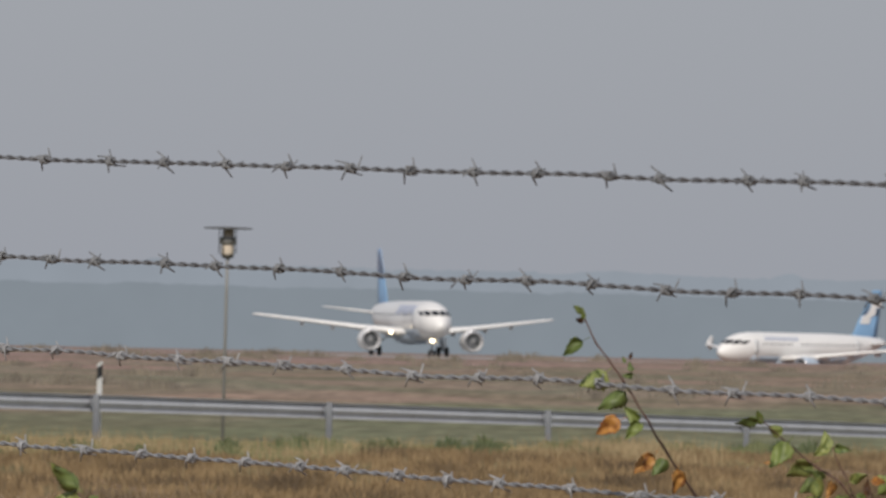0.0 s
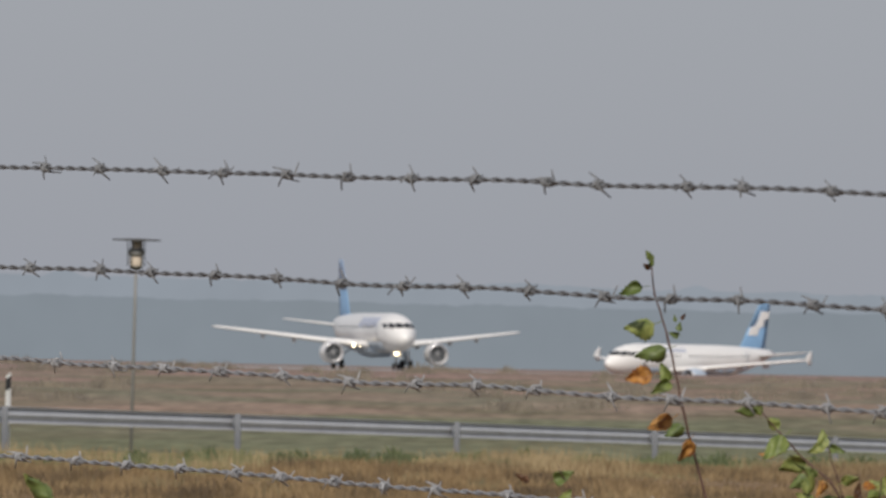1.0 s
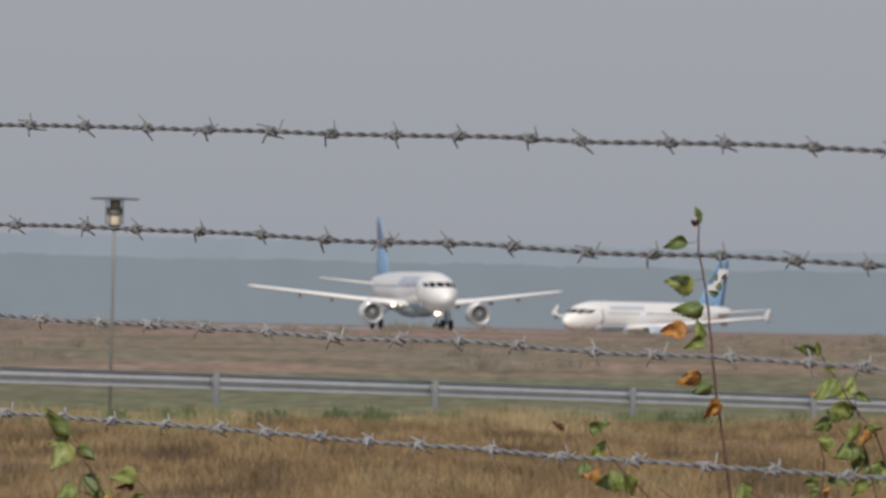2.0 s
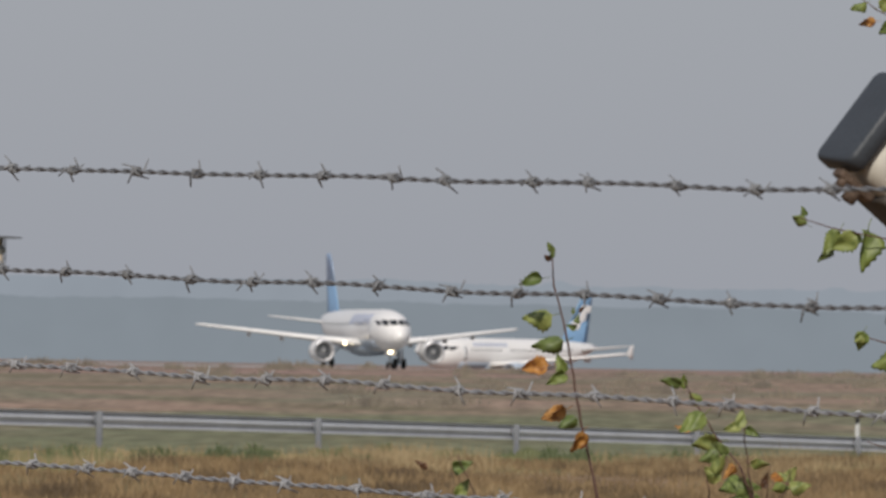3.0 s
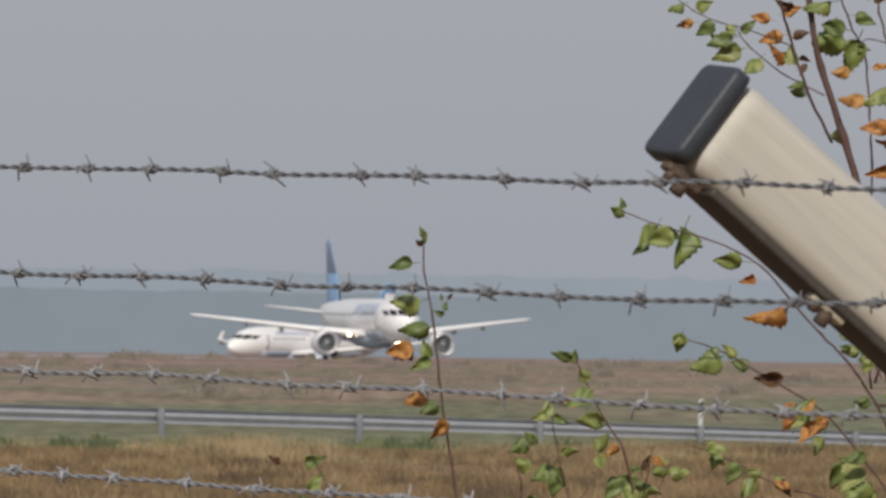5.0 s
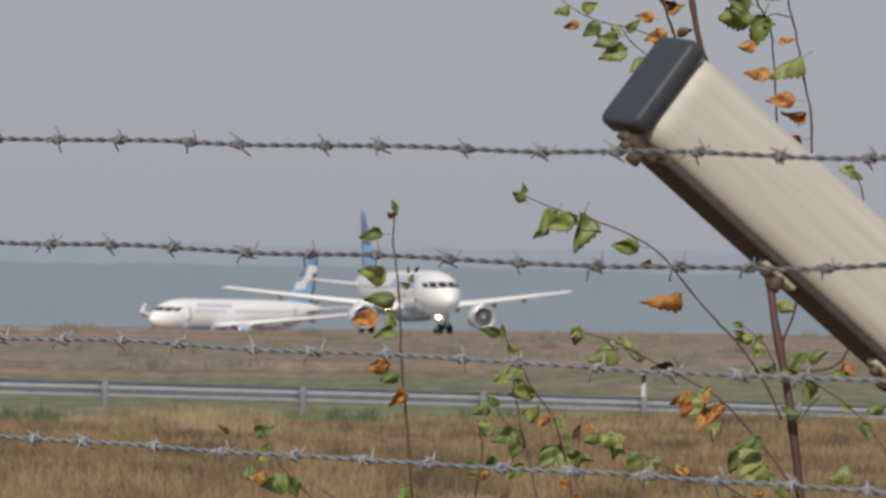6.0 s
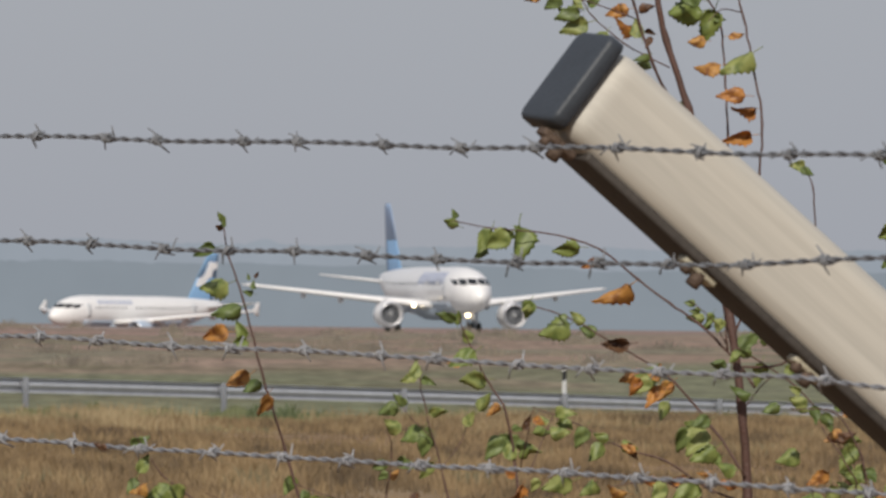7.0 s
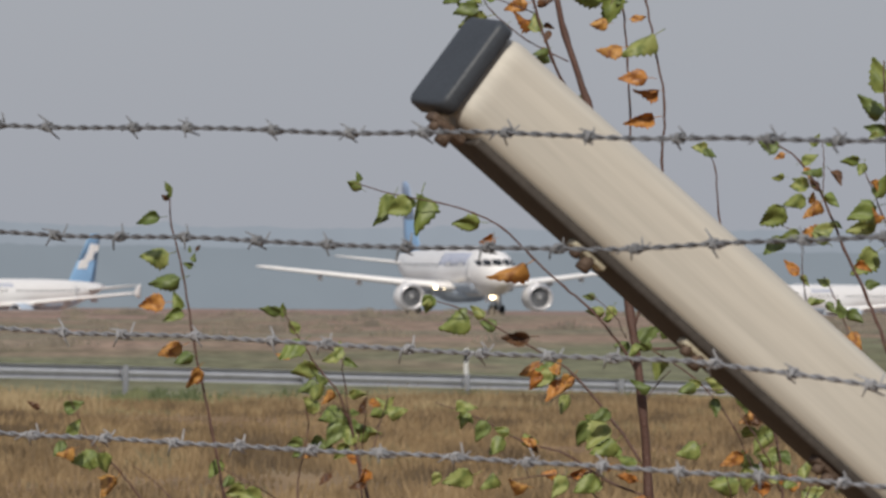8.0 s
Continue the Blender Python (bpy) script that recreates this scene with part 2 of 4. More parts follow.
def add_tube(bm, pts, radii, sides=7):
    """A round bar along pts, into bm."""
    pts = [Vector(p) for p in pts]
    rings = []
    up = Vector((0.13, 0.97, 0.21))
    for i, p in enumerate(pts):
        d = (pts[min(i + 1, len(pts) - 1)] - pts[max(i - 1, 0)]).normalized()
        a = d.cross(up)
        if a.length < 0.05:
            a = d.cross(Vector((1, 0, 0)))
        a.normalize()
        b = d.cross(a)
        r = radii[i] if not isinstance(radii, float) else radii
        rings.append([bm.verts.new(p + (a * math.cos(k * math.tau / sides) + b * math.sin(k * math.tau / sides)) * r) for k in range(sides)])
    for q, w in zip(rings, rings[1:]):
        for k in range(sides):
            j = (k + 1) % sides
            bm.faces.new((q[k], q[j], w[j], w[k]))
    bm.faces.new(rings[0][::-1])
    bm.faces.new(rings[-1])
    return bm


def tube(pts, radii, sides=7):
    bm = add_tube(bmesh.new(), pts, radii, sides)
    bmesh.ops.recalc_face_normals(bm, faces=bm.faces)
    return bm


def box(size, at=(0, 0, 0), bevel=0.0, axes=None, seg=2):
    """A bevelled block; axes: three unit vectors for its sides."""
    bm = bmesh.new()
    bmesh.ops.create_cube(bm, size=1.0)
    for v in bm.verts:
        v.co = Vector((v.co.x * size[0], v.co.y * size[1], v.co.z * size[2]))
    if bevel:
        bmesh.ops.bevel(bm, geom=bm.edges[:], offset=bevel, segments=seg, affect="EDGES", profile=0.6)
    for v in bm.verts:
        p = v.co
        if axes:
            p = axes[0] * p.x + axes[1] * p.y + axes[2] * p.z
        v.co = p + Vector(at)
    bmesh.ops.recalc_face_normals(bm, faces=bm.faces)
    return bm


def lathe(profile, sides=28, axis="x"):
    """Turned body from (along, radius) pairs about x or z."""
    secs = []
    for a, r in profile:
        ring = []
        for k in range(sides):
            c, s = math.cos(k * math.tau / sides) * r, math.sin(k * math.tau / sides) * r
            ring.append((a, c, s) if axis == "x" else (c, s, a))
        secs.append(ring)
    return loft(secs)


def smooth_path(pts, steps=5):
    """Points along a Catmull-Rom curve."""
    p = [Vector(q) for q in pts]
    p = [p[0] * 2 - p[1]] + p + [p[-1] * 2 - p[-2]]
    out = []
    for i in range(1, len(p) - 2):
        for k in range(steps):
            t = k / steps
            a, b, c, d = p[i - 1:i + 3]
            out.append(0.5 * ((2 * b) + (c - a) * t + (2 * a - 5 * b + 4 * c - d) * t * t + (3 * b - a - 3 * c + d) * t ** 3))
    return out + [p[-2]]


# ---- ground ----
PROFILE = [(-400, 0.0), (0, 0.03), (8, 0.0), (100, -0.05), (226, -0.25), (286, -0.83), (345, -1.35), (420, -1.2), (600, -0.3), (870, 0.52),
           (930, 0.30), (1040, -0.045), (1440, -0.045), (1530, -2.37), (9000, -2.37)]


def ground_z(x, y):
    for (a, za), (b, zb) in zip(PROFILE, PROFILE[1:]):
        if y <= b:
            t = max(0.0, (y - a) / (b - a))
            t = t * t * (3 - 2 * t) if a >= 345 else t
            z = za + (zb - za) * t
            break
    else:
        z = PROFILE[-1][1]
    if 345 < y < 1030:
        z += 0.05 * noise.noise((x * 0.05, y * 0.012, 3.0))
    return z


def build_ground():
    ys = [-400, -200, -60, -20, 0, 4, 8, 14, 25, 50, 75] + list(range(100, 360, 6)) + list(range(360, 1060, 14)) + [1080, 1160, 1250, 1350, 1440, 1455, 1470, 1485, 1500, 1515, 1530, 1700, 2000, 2500, 3200, 4000, 4900]
    xs = [-4500, -2000, -900, -400, -220, -140] + list(range(-100, 104, 4)) + [140, 220, 400, 900, 2000, 4500]
    verts = [(x, y, ground_z(x, y)) for y in ys for x in xs]
    n = len(xs)
    faces = [(j * n + i, j * n + i + 1, (j + 1) * n + i + 1, (j + 1) * n + i) for j in range(len(ys) - 1) for i in range(n - 1)]
    me = bpy.data.meshes.new("ground")
    me.from_pydata(verts, [], faces)
    me.shade_smooth()
    me.materials.append(MEADOW)
    tagged(new("ground", me), "dry brown and olive meadow rising to the runway", "ground", kind="structure")


def build_runway():
    """The strip along which the jets roll."""
    d = Vector((math.sin(0.224), -math.cos(0.224), 0))
    s = Vector((d.y, -d.x, 0))
    c = Vector((-28.2, 1344.0, -0.035))
    bm = bmesh.new()
    vs = [bm.verts.new(c + d * a + s * b + Vector((0, 0, 0))) for a, b in ((-70, -22), (290, -22), (290, 22), (-70, 22))]
    top = bm.faces.new(vs)
    r = bmesh.ops.extrude_face_region(bm, geom=[top])
    for v in r["geom"]:
        if isinstance(v, bmesh.types.BMVert):
            v.co.z -= 0.3
    bmesh.ops.recalc_face_normals(bm, faces=bm.faces)
    tagged(part("runway", bm, CONCRETE, None, smooth=False), "grey concrete runway strip beyond the meadow", "runway", kind="structure")


def build_treeline():
    """Wooded rise far behind the airfield: glowing sheets, haze put into their colour."""
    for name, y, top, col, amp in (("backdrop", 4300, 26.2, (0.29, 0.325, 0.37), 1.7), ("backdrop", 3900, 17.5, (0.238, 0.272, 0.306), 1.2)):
        bm = bmesh.new()
        lo, hi = [], []
        for i in range(-420, 421):
            x = i * 2.0 if abs(i) < 400 else i * 12.0
            h = top + amp * noise.noise((x * 0.018, y, 0)) + amp * 0.6 * noise.noise((x * 0.07, y, 2)) + amp * 0.45 * noise.noise((x * 0.3, y, 5)) - x * 0.004 + (7.0 * max(0.0, noise.noise((x * 0.05, 3.0, 11)) - 0.28) if y > 4000 else 0.0)
            hi.append(bm.verts.new((x, y + 20 * noise.noise((x * 0.01, 7, 1)), h)))
            lo.append(bm.verts.new((x, y, -6)))
        for a in range(len(lo) - 1):
            bm.faces.new((lo[a], lo[a + 1], hi[a + 1], hi[a]))
        m = bpy.data.materials.new("wood_haze_glow")
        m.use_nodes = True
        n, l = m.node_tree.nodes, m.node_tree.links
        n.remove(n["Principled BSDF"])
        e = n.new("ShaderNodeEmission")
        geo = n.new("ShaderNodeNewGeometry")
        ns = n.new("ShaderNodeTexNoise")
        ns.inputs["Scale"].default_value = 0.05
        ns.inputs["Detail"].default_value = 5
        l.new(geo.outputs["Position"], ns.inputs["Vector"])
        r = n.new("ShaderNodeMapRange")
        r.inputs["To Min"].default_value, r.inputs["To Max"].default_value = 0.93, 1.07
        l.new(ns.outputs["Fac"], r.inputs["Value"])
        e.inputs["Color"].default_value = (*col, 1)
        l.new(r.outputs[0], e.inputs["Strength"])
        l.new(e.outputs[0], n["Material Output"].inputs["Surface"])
        tagged(part(name, bm, m, None, smooth=False), "distant wooded rise, a glowing sheet with blue-grey haze in its colour", "treeline", kind="structure")


build_ground()
build_runway()
build_treeline()


# ---- airliners ----
def airfoil(le, chord, thick, n=8, lift=0.0):
    """Closed wing section in the x-z plane; le: leading edge; +x forward."""
    up, lo = [], []
    for i in range(n + 1):
        u = (i / n) ** 1.5
        t = thick * (1.48 * math.sqrt(u) - 0.63 * u - 1.76 * u * u + 1.42 * u ** 3 - 0.51 * u ** 4)
        up.append((le[0] - u * chord, le[1], le[2] + t * chord * 1.1 - lift * u))
        lo.append((le[0] - u * chord, le[1], le[2] - t * chord * 0.75 - lift * u))
    return up + lo[-2:0:-1]


def fin_section(z, le, chord, thick, n=7):
    a, b = [], []
    for i in range(n + 1):
        u = (i / n) ** 1.5
        t = thick * chord * (1.48 * math.sqrt(u) - 0.63 * u - 1.76 * u * u + 1.42 * u ** 3 - 0.51 * u ** 4)
        a.append((le - u * chord, t, z))
        b.append((le - u * chord, -t, z))
    return a + b[-2:0:-1]


FUSELAGE = [(0, 0.06, 3.39), (-0.25, 0.48, 3.40), (-0.7, 0.84, 3.45), (-1.4, 1.23, 3.55), (-2.2, 1.55, 3.67), (-3.2, 1.83, 3.79), (-4.6, 2.04, 3.90),
            (-6.5, 2.15, 3.97), (-12, 2.16, 3.97), (-19, 2.16, 3.97), (-24, 2.15, 3.97), (-27.5, 1.99, 4.07), (-30.5, 1.66, 4.31), (-33.5, 1.16, 4.67), (-36, 0.65, 5.00), (-37.5, 0.23, 5.22)]


def body_at(x):
    for (a, ra, za), (b, rb, zb) in zip(FUSELAGE, FUSELAGE[1:]):
        if x >= b:
            t = (a - x) / (a - b)
            return ra + (rb - ra) * t, za + (zb - za) * t
    return FUSELAGE[-1][1:]


def skin_patch(x0, x1, a0, a1, side, proud=0.02, nx=3, na=3):
    """A plate that follows the fuselage between two stations and two angles over the horizontal (degrees)."""
    bm = bmesh.new()
    g = []
    for i in range(nx + 1):
        x = x0 + (x1 - x0) * i / nx
        r, z = body_at(x)
        row = []
        for k in range(na + 1):
            a = radians(a0 + (a1 - a0) * k / na)
            row.append(bm.verts.new((x, side * math.cos(a) * (r * 0.96 + proud), z + math.sin(a) * (r + proud))))
        g.append(row)
    for i in range(nx):
        for k in range(na):
            bm.faces.new((g[i][k], g[i + 1][k], g[i + 1][k + 1], g[i][k + 1]))
    r = bmesh.ops.extrude_face_region(bm, geom=bm.faces[:])
    for v in r["geom"]:
        if isinstance(v, bmesh.types.BMVert):
            _, z = body_at(v.co.x)
            d = Vector((0, v.co.y, v.co.z - z)).normalized()
            v.co -= d * (proud + 0.03)
    bmesh.ops.recalc_face_normals(bm, faces=bm.faces)
    return bm


def nose_pane(y0, y1, z0, z1, side, n=3):
    """A pane let into the nose between two widths and two heights."""
    def on_skin(y, z):
        lo, hi = 0.0, -8.0
        for _ in range(30):
            mid = (lo + hi) / 2
            q, c = body_at(mid)
            if (y / 0.96) ** 2 + (z - c) ** 2 > q * q:
                lo = mid
            else:
                hi = mid
        return hi
    bm = bmesh.new()
    front, back = [], []
    for i in range(n + 1):
        for k in range(n + 1):
            y, z = y0 + (y1 - y0) * i / n, z0 + (z1 - z0) * k / n
            x = on_skin(y, z)
            d = Vector((0.75, y * 0.35, 0.45)).normalized() * 0.02
            front.append(bm.verts.new((x + d.x, side * (y + d.y), z + d.z)))
            back.append(bm.verts.new((x - 0.05, side * y, z - 0.02)))
    m = n + 1
    for g in (front, back):
        for i in range(n):
            for k in range(n):
                bm.faces.new((g[i * m + k], g[(i + 1) * m + k], g[(i + 1) * m + k + 1], g[i * m + k + 1]))
    rim = [i * m for i in range(n)] + [n * m + k for k in range(n)] + [i * m + n for i in range(n, 0, -1)] + list(range(n, 0, -1))
    for p, q in zip(rim, rim[1:] + rim[:1]):
        bm.faces.new((front[p], front[q], back[q], back[p]))
    bmesh.ops.recalc_face_normals(bm, faces=bm.faces)
    return bm


def build_airliner(m, label, belly, fin_low, fin_high, titles, fences, lights):
    e = thing("airliner", m, label, "airplane", "jets on the airfield")
    secs = []
    for x, r, z in FUSELAGE:
        secs.append([(x, math.cos(k * math.tau / 32) * r * 0.96, z + math.sin(k * math.tau / 32) * r) for k in range(32)])
    body = part("fuselage", loft(secs), WHITE, e)
    # wing box and belly fairing
    fair = []
    for x, w, h in ((-10.2, 0.6, 0.3), (-11.2, 1.5, 0.75), (-12.6, 2.0, 1.0), (-17.0, 2.05, 1.05), (-19.5, 1.6, 0.8), (-21.2, 0.5, 0.3)):
        fair.append([(x, math.cos(k * math.tau / 20) * w, 2.35 + math.sin(k * math.tau / 20) * h) for k in range(20)])
    part("belly_fairing", loft(fair), belly, e, "pale blue belly fairing")
    for s in (1, -1):
        part("belly_stripe", skin_patch(-5.0, -30.0, -62, -28, s, 0.012, nx=12), belly, body, "pale blue lower side")
    # cockpit windows: two in front, two at the sides on each flank
    for s in (1, -1):
        for y0, y1, z0, z1 in ((0.05, 0.78, 4.52, 5.06), (0.87, 1.36, 4.48, 5.04), (1.44, 1.70, 4.50, 4.96)):
            part("cockpit_window", nose_pane(y0, y1, z0, z1, s), GLASS_DARK, body, "dark cockpit pane")
        for k in range(30):
            x = -7.2 - k * 0.78
            if not -15.6 < x < -13.6:
                part("cabin_window", skin_patch(x, x - 0.24, 12, 21, s, 0.006, nx=1, na=1), GLASS_DARK, body)
        for x in (-5.3, -28.6):
            part("cabin_door", skin_patch(x, x - 0.85, -18, 33, s, 0.008, nx=1, na=4), WING_GREY, body)
    # lettering too small to read: plain bars
    for s in (1, -1):
        for x0, x1, a0, a1 in titles:
            part("title_bar", skin_patch(x0, x1, a0, a1, s, 0.01, nx=2), TITLE, body, "unreadable title bar")
    for s in (1, -1):
        st = [(1.6, -11.2, 7.2, 2.60, 0.15), (4.0, -12.8, 5.4, 2.86, 0.15), (6.3, -14.1, 4.3, 3.10, 0.15), (11.0, -16.9, 2.9, 3.66, 0.16), (16.4, -20.1, 1.7, 4.28, 0.17), (17.0, -20.7, 1.1, 4.35, 0.14)]
        wing = part("wing", loft([airfoil((x, s * y, z), c, t) for y, x, c, z, t in st]), WHITE, e)
        for y, x, c, z in ((4.9, -17.6, 2.6, 2.65), (8.6, -18.0, 2.4, 3.10), (11.8, -19.2, 2.0, 3.50)):
            fp = [[(x + c * 0.5 - c * u, s * y + math.cos(k * math.tau / 10) * 0.17 * w, z - 0.12 + math.sin(k * math.tau / 10) * 0.26 * w) for k in range(10)] for u, w in ((0, 0.1), (0.2, 0.8), (0.6, 1.0), (1.0, 0.15))]
            part("flap_fairing", loft(fp), WING_GREY, wing)
        if fences:
            fz = [fin_section(z, x, c, 0.05) for z, x, c in ((3.7, -21.4, 0.6), (4.4, -20.6, 1.5), (5.2, -21.3, 0.9), (5.5, -21.7, 0.5))]
            part("wingtip_fence", loft([[(p[0], s * 17.02 + p[1], p[2]) for p in f] for f in fz]), WHITE, wing)
        tail = [airfoil((-31.9, s * 0.7, 4.75), 4.0, 0.09), airfoil((-33.6, s * 3.4, 5.05), 2.8, 0.09), airfoil((-35.4, s * 6.2, 5.36), 1.5, 0.08)]
        part("tailplane", loft(tail), WHITE, e)
        # engine
        o = Matrix.Translation((-10.1, s * 5.75, 1.78))
        prof = [(-0.55, 0.86), (-0.2, 0.90), (-0.02, 0.98), (0.0, 1.03), (-0.06, 1.09), (-0.35, 1.17), (-1.2, 1.21), (-2.4, 1.14), (-3.3, 0.92), (-3.35, 0.86)]
        nac = part("engine_nacelle", lathe_open(prof), WHITE if not fences else BELLY, e, m=o)
        part("intake_lip", lathe_open([(-0.12, 0.925), (0.0, 0.985), (0.014, 1.03), (-0.04, 1.10), (-0.14, 1.14), (-0.12, 1.12)]), LIP, nac, "bare metal intake lip")
        part("fan_disc", lathe([(-0.62, 0.05), (-0.62, 0.87), (-0.80, 0.87), (-0.80, 0.05)]), FAN, nac, "dark fan")
        for k in range(18):
            a = k * math.tau / 18
            d, t = Vector((0, math.cos(a), math.sin(a))), Vector((0, -math.sin(a), math.cos(a)))
            part("fan_blade", box((0.16, 0.5, 0.025), d * 0.57 + Vector((-0.53, 0, 0)), 0.0, (Vector((1, 0, 0)) * 0.8 + t * 0.6, d, t * 0.8 - Vector((1, 0, 0)) * 0.6)), FAN, nac, smooth=False)
        part("spinner", lathe([(-0.15, 0.01), (-0.25, 0.12), (-0.42, 0.24), (-0.62, 0.29)], 16), GEAR, nac)
        part("core_nozzle", lathe([(-2.9, 0.62), (-3.6, 0.55), (-4.2, 0.40), (-4.25, 0.05)], 20), FAN, nac)
        py = [[(x, s * 5.75 + dy, z) for dy, z in ((-w, lo), (w, lo), (w * 0.7, hi), (-w * 0.7, hi))] for x, w, lo, hi in ((-10.9, 0.05, 2.7, 2.9), (-11.8, 0.18, 2.75, 3.25), (-13.9, 0.2, 2.6, 3.05), (-16.0, 0.06, 2.75, 2.9))]
        part("pylon", loft(py), WHITE, e)
        # main gear
        leg = part("main_gear_leg", tube([(-17.7, s * 3.6, 2.5), (-17.7, s * 3.78, 0.6)], 0.14, 10), GEAR, e)
        add_side = tube([(-17.5, s * 3.7, 1.3), (-17.5, s * 2.3, 2.3)], 0.07, 8)
        part("side_brace", add_side, GEAR, leg)
        part("gear_door", box((0.9, 0.05, 1.2), (-17.7, s * 4.05, 1.5), 0.02), WHITE, leg)
        for dy in (-0.45, 0.45):
            part("wheel", wheel_mesh(0.58, 0.36, (-17.7, s * 3.79 + dy, 0.58)), TYRE, leg)
    fs = [fin_section(z, x, c, 0.04) for z, x, c in ((5.2, -28.3, 7.2), (6.0, -29.9, 5.7), (8.6, -31.8, 4.3))]
    part("fin", loft(fs), fin_low, e)
    fs = [fin_section(z, x, c, 0.04) for z, x, c in ((8.605, -31.81, 4.3), (11.5, -34.0, 2.6), (12.0, -34.7, 1.7))]
    part("fin_tip", loft(fs), fin_high, e)
    if fences and fin_low is BLUE:
        # plain white sign across the tail
        for sd in (1, -1):
            flag = [(-31.5, 7.5), (-33.6, 7.5), (-34.0, 8.4), (-34.9, 8.7), (-35.2, 9.6), (-36.1, 9.8), (-36.2, 10.6), (-34.5, 10.7), (-33.9, 9.6), (-33.2, 8.8), (-32.1, 8.5)]
            part("tail_mark", loft([[(x, sd * y, z) for x, z in flag] for y in (0.04, 0.15)]), WHITE, e, "plain white tail mark", smooth=False)
    # nose gear
    leg = part("nose_gear_leg", tube([(-5.0, 0, 2.3), (-5.05, 0, 0.4)], 0.10, 10), GEAR, e)
    for dy in (-0.25, 0.25):
        part("wheel", wheel_mesh(0.38, 0.22, (-5.05, dy, 0.38)), TYRE, leg)
    for s in (1, -1):
        part("gear_door", box((1.3, 0.04, 0.55), (-5.0, s * 0.42, 1.62), 0.015), WHITE, leg)
    if lights:
        part("taxi_light", lathe([(0.0, 0.02), (-0.01, 0.21), (-0.05, 0.25), (-0.16, 0.19), (-0.2, 0.03)], 18), LAMP_GLOW, leg, "lit round landing light", m=Matrix.Translation((-4.8, 0, 1.86)))
        part("landing_light", lathe([(0.0, 0.02), (-0.01, 0.125), (-0.05, 0.15), (-0.3, 0.12), (-0.34, 0.03)], 18), LAMP_GLOW, e, "lit wing landing light", m=Matrix.Translation((-12.2, -3.15, 2.60)))
        part("landing_light", lathe([(0.0, 0.015), (-0.01, 0.065), (-0.04, 0.08), (-0.2, 0.06), (-0.24, 0.02)], 14), LAMP_GLOW, e, "small lit wing landing light", m=Matrix.Translation((-12.0, -2.45, 2.55)))
    # antennas
    part("antenna", box((0.5, 0.04, 0.35), (-9.0, 0, 6.0), 0.015), WHITE, body)
    return e


def lathe_open(profile, sides=30):
    secs = [[(a, math.cos(k * math.tau / sides) * r, math.sin(k * math.tau / sides) * r) for k in range(sides)] for a, r in profile]
    return loft(secs, caps=False)


def wheel_mesh(r, w, at):
    prof = [(-w / 2, r * 0.4), (-w / 2, r * 0.85), (-w * 0.35, r * 0.98), (0, r), (w * 0.35, r * 0.98), (w / 2, r * 0.85), (w / 2, r * 0.4)]
    secs = [[(at[0] + math.cos(k * math.tau / 22) * q, at[1] + a, at[2] + math.sin(k * math.tau / 22) * q) for k in range(22)] for a, q in prof]
    return loft(secs)


def jet_pose(x, y, z, heading):
    """Nose at x, y; heading: degrees from straight at the camera, positive to +x."""
    return pose(x, y, z, 0, 0, heading - 90)


H1, H2 = 12.82, -36.0
jet_1 = build_airliner(jet_pose(-28.2, 1344, -0.03, H1), "white twin-engine airliner with blue tail and lit landing lights", BELLY, BLUE, LIGHT_BLUE,
                       [(-6.6 - k * 1.35, -7.7 - k * 1.35, 16 + 6 * (k % 3 == 1), 50) for k in range(7)], False, True)
jet_2 = build_airliner(jet_pose(2.5, 1600, -2.37, H2), "white airliner with blue tail, taxiing behind the meadow", BELLY, BLUE, BLUE,
                       [(-8.0 - k * 0.85, -8.6 - k * 0.85, 30, 46) for k in range(9)], True, False)
jet_3 = build_airliner(jet_pose(111, 1630, -2.37, H2), "white airliner with plain fuselage, taxiing behind the meadow", BELLY, WHITE, WHITE,
                       [(-8.0 - k * 0.85, -8.6 - k * 0.85, 30, 46) for k in range(6)], True, False)


# ---- guard rail along the road ----
RAIL0, RAIL_STEP = Vector((-11.29, 231.1, 0.565)), Vector((4.07, 10.89, -0.114))
W_BEAM = [(-0.155, 0.004), (-0.148, 0.0), (-0.103, 0.062), (-0.092, 0.064), (-0.012, 0.006), (0.006, 0.002), (0.016, 0.006), (0.104, 0.084), (0.114, 0.084), (0.148, 0.010), (0.155, 0.010)]


POST_SHIFT = {1: -0.05, 2: 0.24, 3: 0.37, 4: 0.39}      # metres along the rail


def rail_at(i):
    """Foot line of the rail at post i; its grade falls away with the road."""
    return RAIL0 + RAIL_STEP * i - Vector((0, 0, 0.0035 * max(0, i) ** 2))



